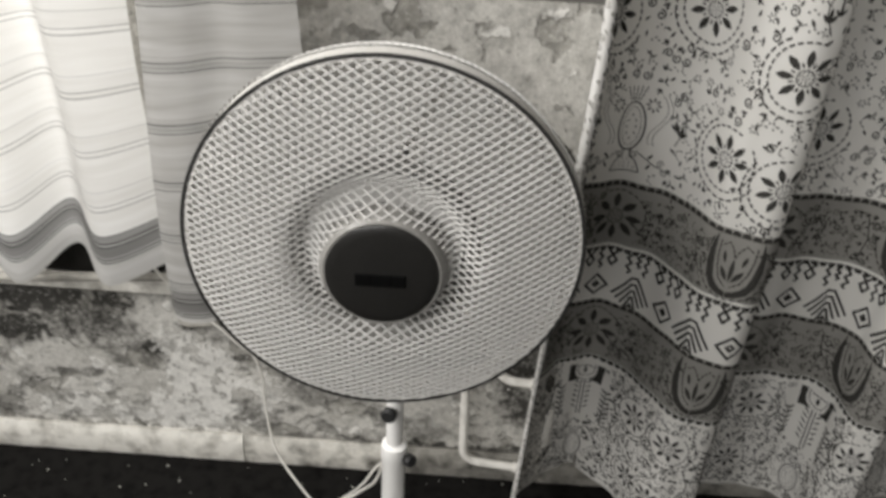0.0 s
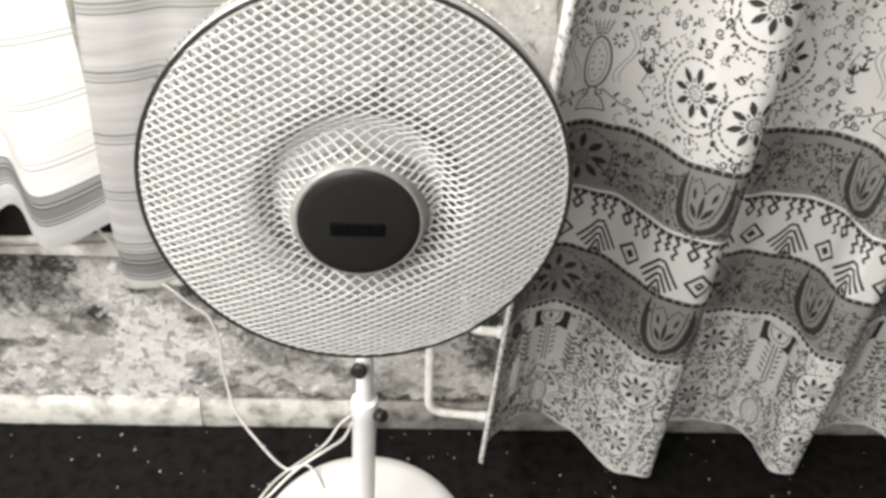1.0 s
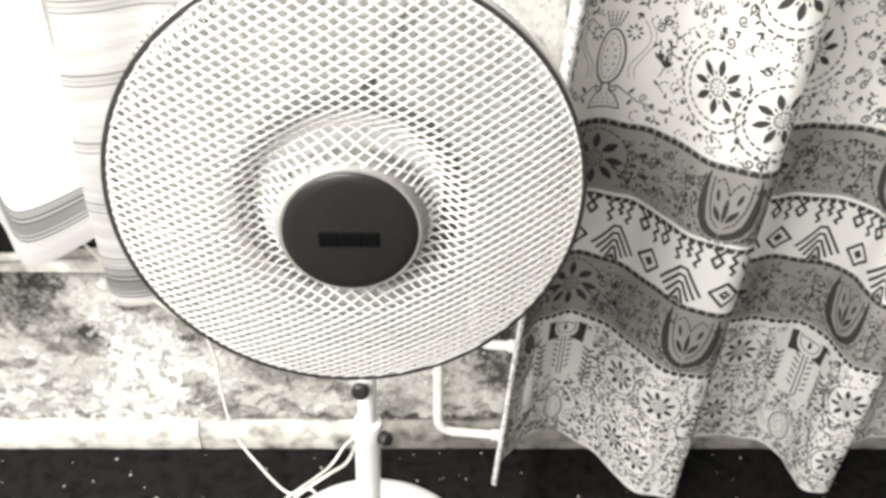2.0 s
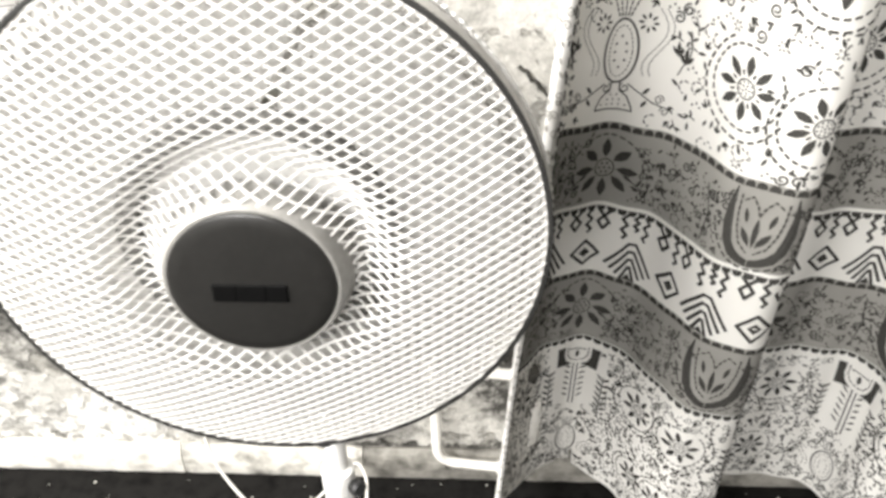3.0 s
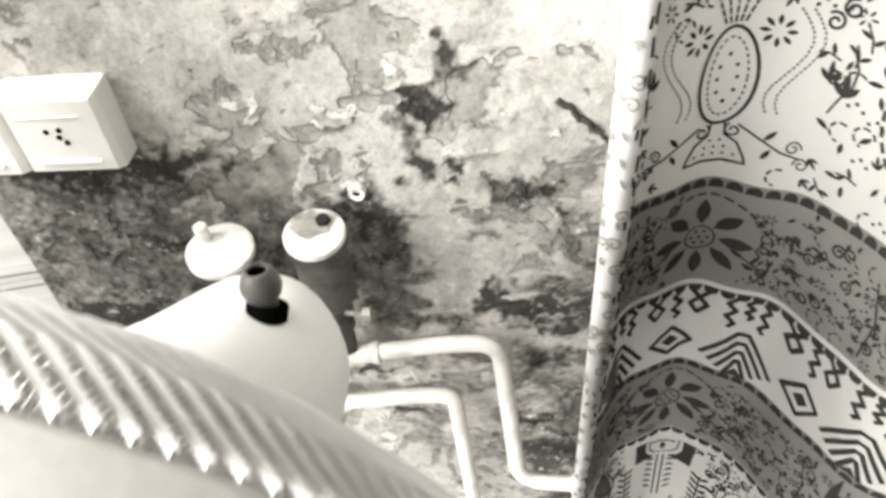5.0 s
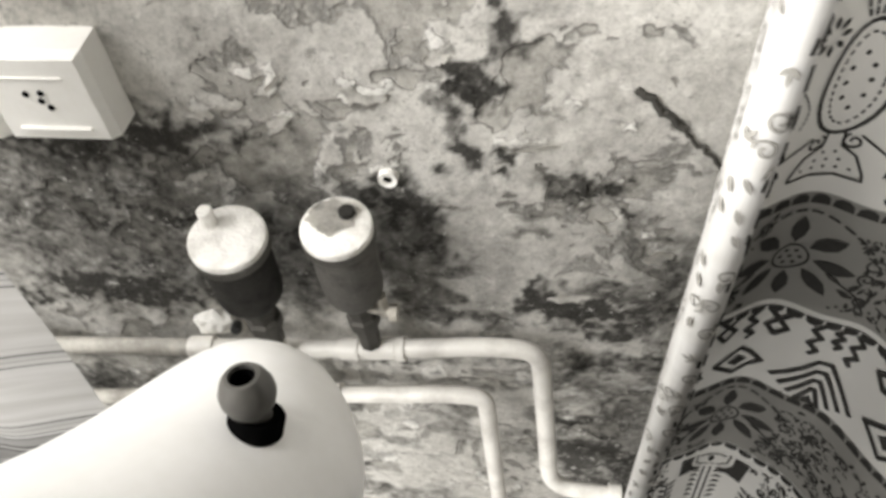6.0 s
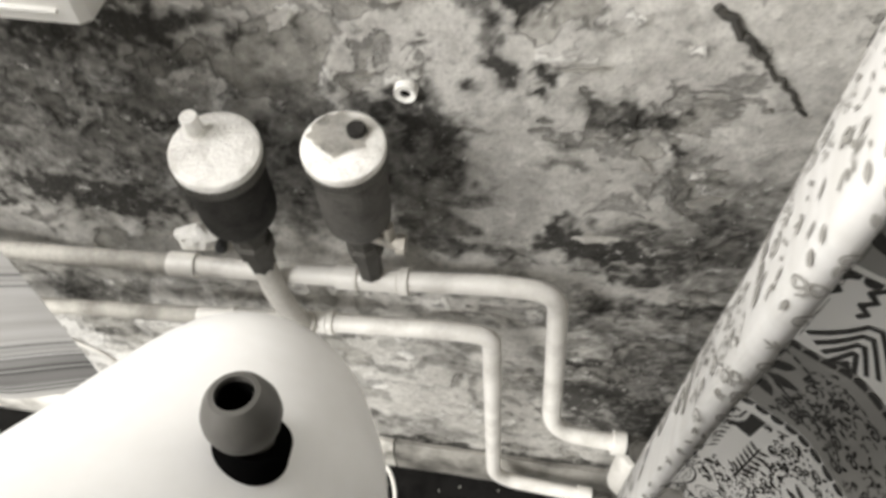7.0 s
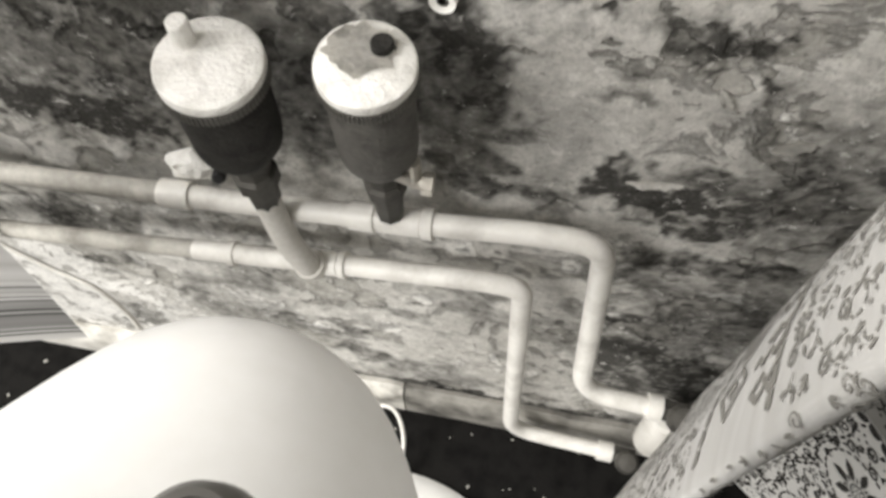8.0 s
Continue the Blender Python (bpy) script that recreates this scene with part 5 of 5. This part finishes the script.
def printed_curtain():
    root = thing("printed_curtain", (0.2, 0.95, HEM), "pale cotton curtain with dark folk print and two grey bands", "curtain")
    sheet = cloth_sheet("cloth", print_surface, PLAN_LEN, HEM, 1.45, 0.004, 0.014, print_cloth, None)
    pr, rng = Print(), random.Random(12)
    for v, side in ((0.43, 1), (0.322, -1), (0.212, 1), (0.10, -1)):
        border(pr, v, side)
    band(pr, 0.322, 0.43, 0.203, rng)
    band(pr, 0.10, 0.212, 0.203, rng)
    # geometric strip
    u, k = 0.076, 0
    while u < PLAN_LEN - 0.07:
        pr.diamond(u, 0.25, 1.15)
        pr.chevrons(u + 0.059, 0.252)
        for q in (-1, 0, 1):
            pr.zigzag(u + 0.059 + q * 0.015, 0.317, 0.022 + 0.012 * abs(q), 1 if q < 1 else -1)
        for s in (-1, 1):
            c = u + s * 0.019
            pr.line([(c - 0.007, 0.317), (c + 0.007, 0.3), (c, 0.289), (c - 0.007, 0.3), (c + 0.007, 0.317)], 0.0042)
        pr.zigzag(u, 0.317, 0.034)
        u += 0.118
    # upper field
    vases = [(0.2 + 0.6 * k, 0.524 + 0.4 * r) for k in range(4) for r in range(3)] + [(0.5 + 0.6 * k, 0.724 + 0.4 * r) for k in range(3) for r in range(2)]
    rounds = [(0.352 + 0.6 * k, 0.527 + 0.4 * r, 0) for k in range(4) for r in range(3)] + [(0.436 + 0.6 * k, 0.505 + 0.4 * r, 20) for k in range(4) for r in range(3)] + [(0.625 + 0.6 * k, 0.54 + 0.4 * r, 10) for k in range(3) for r in range(3)]
    rounds += [(0.42 + 0.6 * k, 0.655 + 0.4 * r, 0) for k in range(4) for r in range(2)] + [(0.28 + 0.6 * k, 0.7 + 0.4 * r, 15) for k in range(4) for r in range(2)] + [(0.14 + 0.6 * k, 0.68 + 0.4 * r, 0) for k in range(3) for r in range(2)]
    for a, b in vases:
        pr.vase(a, b)
        for s in (-1, 1):
            pr.line([(a + s * (0.072 + 0.006 * math.sin(q * 1.1)), b + 0.03 - 0.012 * q) for q in range(5)], 0.0015)
            pr.sprig(a + s * 0.073, b - 0.004, 90, 0.017)
            pr.leaf(a + s * 0.07, b - 0.03, 90 + s * 55, 0.012, 0.004)
    for a, b, turn in rounds:
        pr.medallion(a, b, 1.0, turn)
    # lower field
    tulips = [0.209 + 0.28 * k for k in range(6)]
    for base in tulips:
        pr.cup(base, 0.064)
        pr.vase(base, -0.115, 0.8)
        for s in (-1, 1):
            pr.medallion(base + s * 0.102, 0.028, 0.8, 15)
            pr.medallion(base + s * 0.115, -0.1, 0.72)
            pr.line([(base + s * (0.062 + 0.006 * math.sin(q)), 0.085 - 0.012 * q) for q in range(20)], 0.0024, (0.005, 0.004))
    # vines, curls and small blossoms between the large motifs
    def fill(u0, u1, v0, v1, step, size, keep):
        u = u0
        while u < u1:
            v = v0
            while v < v1:
                a, b, kind = u + rng.uniform(-0.3, 0.3) * step, v + rng.uniform(-0.3, 0.3) * step, rng.randrange(7)
                v += step
                if any(((a - cu) / ru) ** 2 + ((b - cv) / rv) ** 2 < 1 for cu, cv, ru, rv in keep):
                    continue
                if kind == 0:
                    pr.curl(a, b, size * 0.55, size * 0.17, rng.choice((-1, 1)), 1.3, rng.uniform(0, 360))
                    pr.leaf(a + size * 0.4, b + size * 0.5, 70, size * 0.7, size * 0.26)
                elif kind == 1:
                    pr.sprig(a, b, rng.uniform(0, 360), size * 0.8)
                elif kind == 2:
                    for q in range(6):
                        pr.leaf(a + size * 0.14 * math.cos(q * 1.047), b + size * 0.14 * math.sin(q * 1.047), q * 60, size * 0.42, size * 0.16)
                elif kind == 3:
                    t = rng.uniform(0, 360)
                    c, sn = math.cos(radians(t)) * size, math.sin(radians(t)) * size
                    pr.line([(a - c * 0.7, b - sn * 0.7), (a, b), (a + c * 0.5 - sn * 0.2, b + sn * 0.5 + c * 0.2)], size * 0.12)
                    pr.leaf(a, b, t + 55, size * 0.75, size * 0.26)
                    pr.leaf(a - c * 0.3, b - sn * 0.3, t - 55, size * 0.75, size * 0.26)
                elif kind == 4:
                    for q in range(3):
                        pr.dot(a + (q - 1) * size * 0.4, b + (q % 2) * size * 0.3, size * 0.13, 5)
                elif kind == 5:
                    pr.ring(a, b, size * 0.6, size * 0.6, size * 0.14, (size * 0.35, size * 0.25), rng.uniform(0, 180), 260, 10)
                else:
                    pr.leaf(a, b, rng.uniform(0, 360), size * 0.8, size * 0.3)
            u += step

    fill(0.03, 1.4, 0.448, 1.02, 0.0165, 0.012, [(a, b - 0.015, 0.066, 0.072) for a, b in vases] + [(a, b, 0.054, 0.054) for a, b, turn in rounds])
    fill(0.03, 1.4, 0.338, 0.418, 0.0122, 0.0105, [(0.203 + 0.2 * k, 0.376, 0.04, 0.046) for k in range(7)])
    fill(0.03, 1.4, 0.116, 0.198, 0.0122, 0.0105, [(0.203 + 0.2 * k, 0.156, 0.04, 0.046) for k in range(7)])
    fill(0.03, 1.4, -0.16, 0.09, 0.012, 0.0105, [(a, 0.03, 0.05, 0.075) for a in tulips] + [(a, -0.115, 0.03, 0.04) for a in tulips] + [(a + q, b, 0.034, 0.034) for a in tulips for q, b in ((-0.102, 0.028), (0.102, 0.028), (-0.115, -0.1), (0.115, -0.1))])
    # the print showing through on the curled selvedge, and the dark stitches along it
    faint = Print(0.0005)
    for q in range(110):
        v = -0.16 + 0.0135 * q
        for u in (0.011, 0.02):
            a, b = u + rng.uniform(-0.002, 0.002), v + rng.uniform(-0.004, 0.004)
            kind = rng.randrange(4)
            if kind == 0:
                faint.curl(a, b, 0.005, 0.0012, rng.choice((-1, 1)), 1.2, rng.uniform(0, 360))
            elif kind == 1:
                faint.sprig(a, b, rng.uniform(0, 360), 0.007)
            elif kind == 2:
                faint.leaf(a, b, rng.uniform(50, 130), 0.008, 0.0028)
    pr.first = 0.0005
    pr.line([(0.0035 + 0.0012 * math.sin(q * 1.7), -0.16 + 0.02 * q) for q in range(70)], 0.0034, (0.0085, 0.0075))
    pr.line([(0.0075 + 0.0014 * math.sin(q * 2.3), 0.2 + 0.02 * q) for q in range(50)], 0.0022, (0.005, 0.024))
    # the pale reverse along the front edge, with the print showing through
    def reverse_surface(u, v):
        return print_surface(u, v) - print_normal(u, v) * 0.0009

    lining = cloth_sheet("reverse", reverse_surface, 0.24, HEM, 1.45, 0.004, 0.014, reverse_cloth, None)
    tagged(lining, "pale reverse of the cloth")
    for face in pr.faces:
        if max(pr.places[k][0] for k in face) < 0.22 and min(pr.places[k][0] for k in face) > EDGE:
            first = len(faint.verts)
            for k in face:
                u, v = pr.places[k]
                faint.verts.append(print_surface(u, v) - print_normal(u, v) * 0.0016)
            faint.faces.append(list(range(first, len(faint.verts))))
    inks = [lining]
    for motifs, name, ink_mat, text in ((pr, "print", print_ink, "dark printed flowers, vases and zigzags"), (faint, "faint_print", print_faint, "pale print showing through the turned edge")):
        me = bpy.data.meshes.new(name)
        me.from_pydata([v[:] for v in motifs.verts], [], motifs.faces)
        me.materials.append(ink_mat)
        inks.append(tagged(new(name, me), text))
    for ob in [sheet] + inks:
        ob.parent = root
        ob.data.transform(Matrix.Translation(-root.location))


printed_curtain()


def striped_curtain(plan, hem, top, label, material, hem_slope=0.0, seed=0, scallop=0.0):
    curve, length = profile_curve(plan)

    def surface(u, v):
        x, y = curve(u)
        t = (v - hem) / (top - hem)
        z = v - hem_slope * u * max(0, 1 - t * 2) + scallop * (y - 0.895) * max(0, 1 - t * 4)
        return Vector((x + 0.006 * math.sin(v * 8 + u * 9 + seed), y + 0.006 * math.sin(v * 6 + u * 20 + seed), z))

    root = thing("striped_curtain", surface(0, hem), label, "curtain", "striped window curtains")
    sheet = cloth_sheet("cloth", surface, length, hem, top, 0.005, 0.016, material, root)
    sheet.data.transform(Matrix.Translation(-root.location))


folds = [(-1.4, 0.92)]
for k in range(13):
    folds.append((-1.36 + 0.072 * k + (0.012 if k % 3 else -0.008), 0.885 + (0.035 if k % 2 else -0.017)))
striped_curtain(folds + [(-0.41, 0.905)], 0.252, 1.85, "pale striped curtain hanging in folds before a bright window", striped_cloth, -0.012, 1, 0.9)
striped_curtain([(-0.385, 0.838), (-0.365, 0.825), (-0.33, 0.818), (-0.29, 0.826), (-0.25, 0.818), (-0.184, 0.822)], 0.218, 1.85, "flat striped curtain panel hanging beside the window", panel_cloth, -0.24, 2)

# window behind the striped curtains
win = thing("window_1", (-0.8, 1.1, 0.27), "bright window behind the striped curtains", "window")
win["kind"] = "structure"
for lo, hi in (((-1.35, 1.08, 0.27), (-0.45, 1.14, 0.32)), ((-1.35, 1.08, 1.7), (-0.45, 1.14, 1.75)), ((-1.35, 1.08, 0.32), (-1.3, 1.14, 1.7)), ((-0.5, 1.08, 0.32), (-0.45, 1.14, 1.7)), ((-0.92, 1.085, 0.32), (-0.87, 1.135, 1.7))):
    bm = bmesh.new()
    box(bm, lo, hi, 0.004)
    under(win, "window_frame", bm, frame_paint)


# ---- small things on the floor ----
bm = bmesh.new()
rng = random.Random(21)
for k in range(330):
    x, y = rng.uniform(-0.8, 0.9), rng.uniform(0.3, 0.955)
    if (x + 0.056) ** 2 + (y - 0.72) ** 2 < 0.18 ** 2:
        continue
    s = rng.choice((0.0006, 0.0007, 0.0009, 0.0014))
    a = rng.uniform(0, 3.1)
    box(bm, (-s * rng.uniform(1, 2.2), -s, 0), (s, s * rng.uniform(0.6, 1.4), s * 0.6))
    bm.verts.ensure_lookup_table()
    bmesh.ops.transform(bm, matrix=pose(x, y, FLOOR + 0.0004, 0, 0, math.degrees(a)), verts=bm.verts[-8:])
tagged(part("floor_debris", bm, debris_white), "pale crumbs of plaster scattered on the dark floor", "debris", kind="stuff")
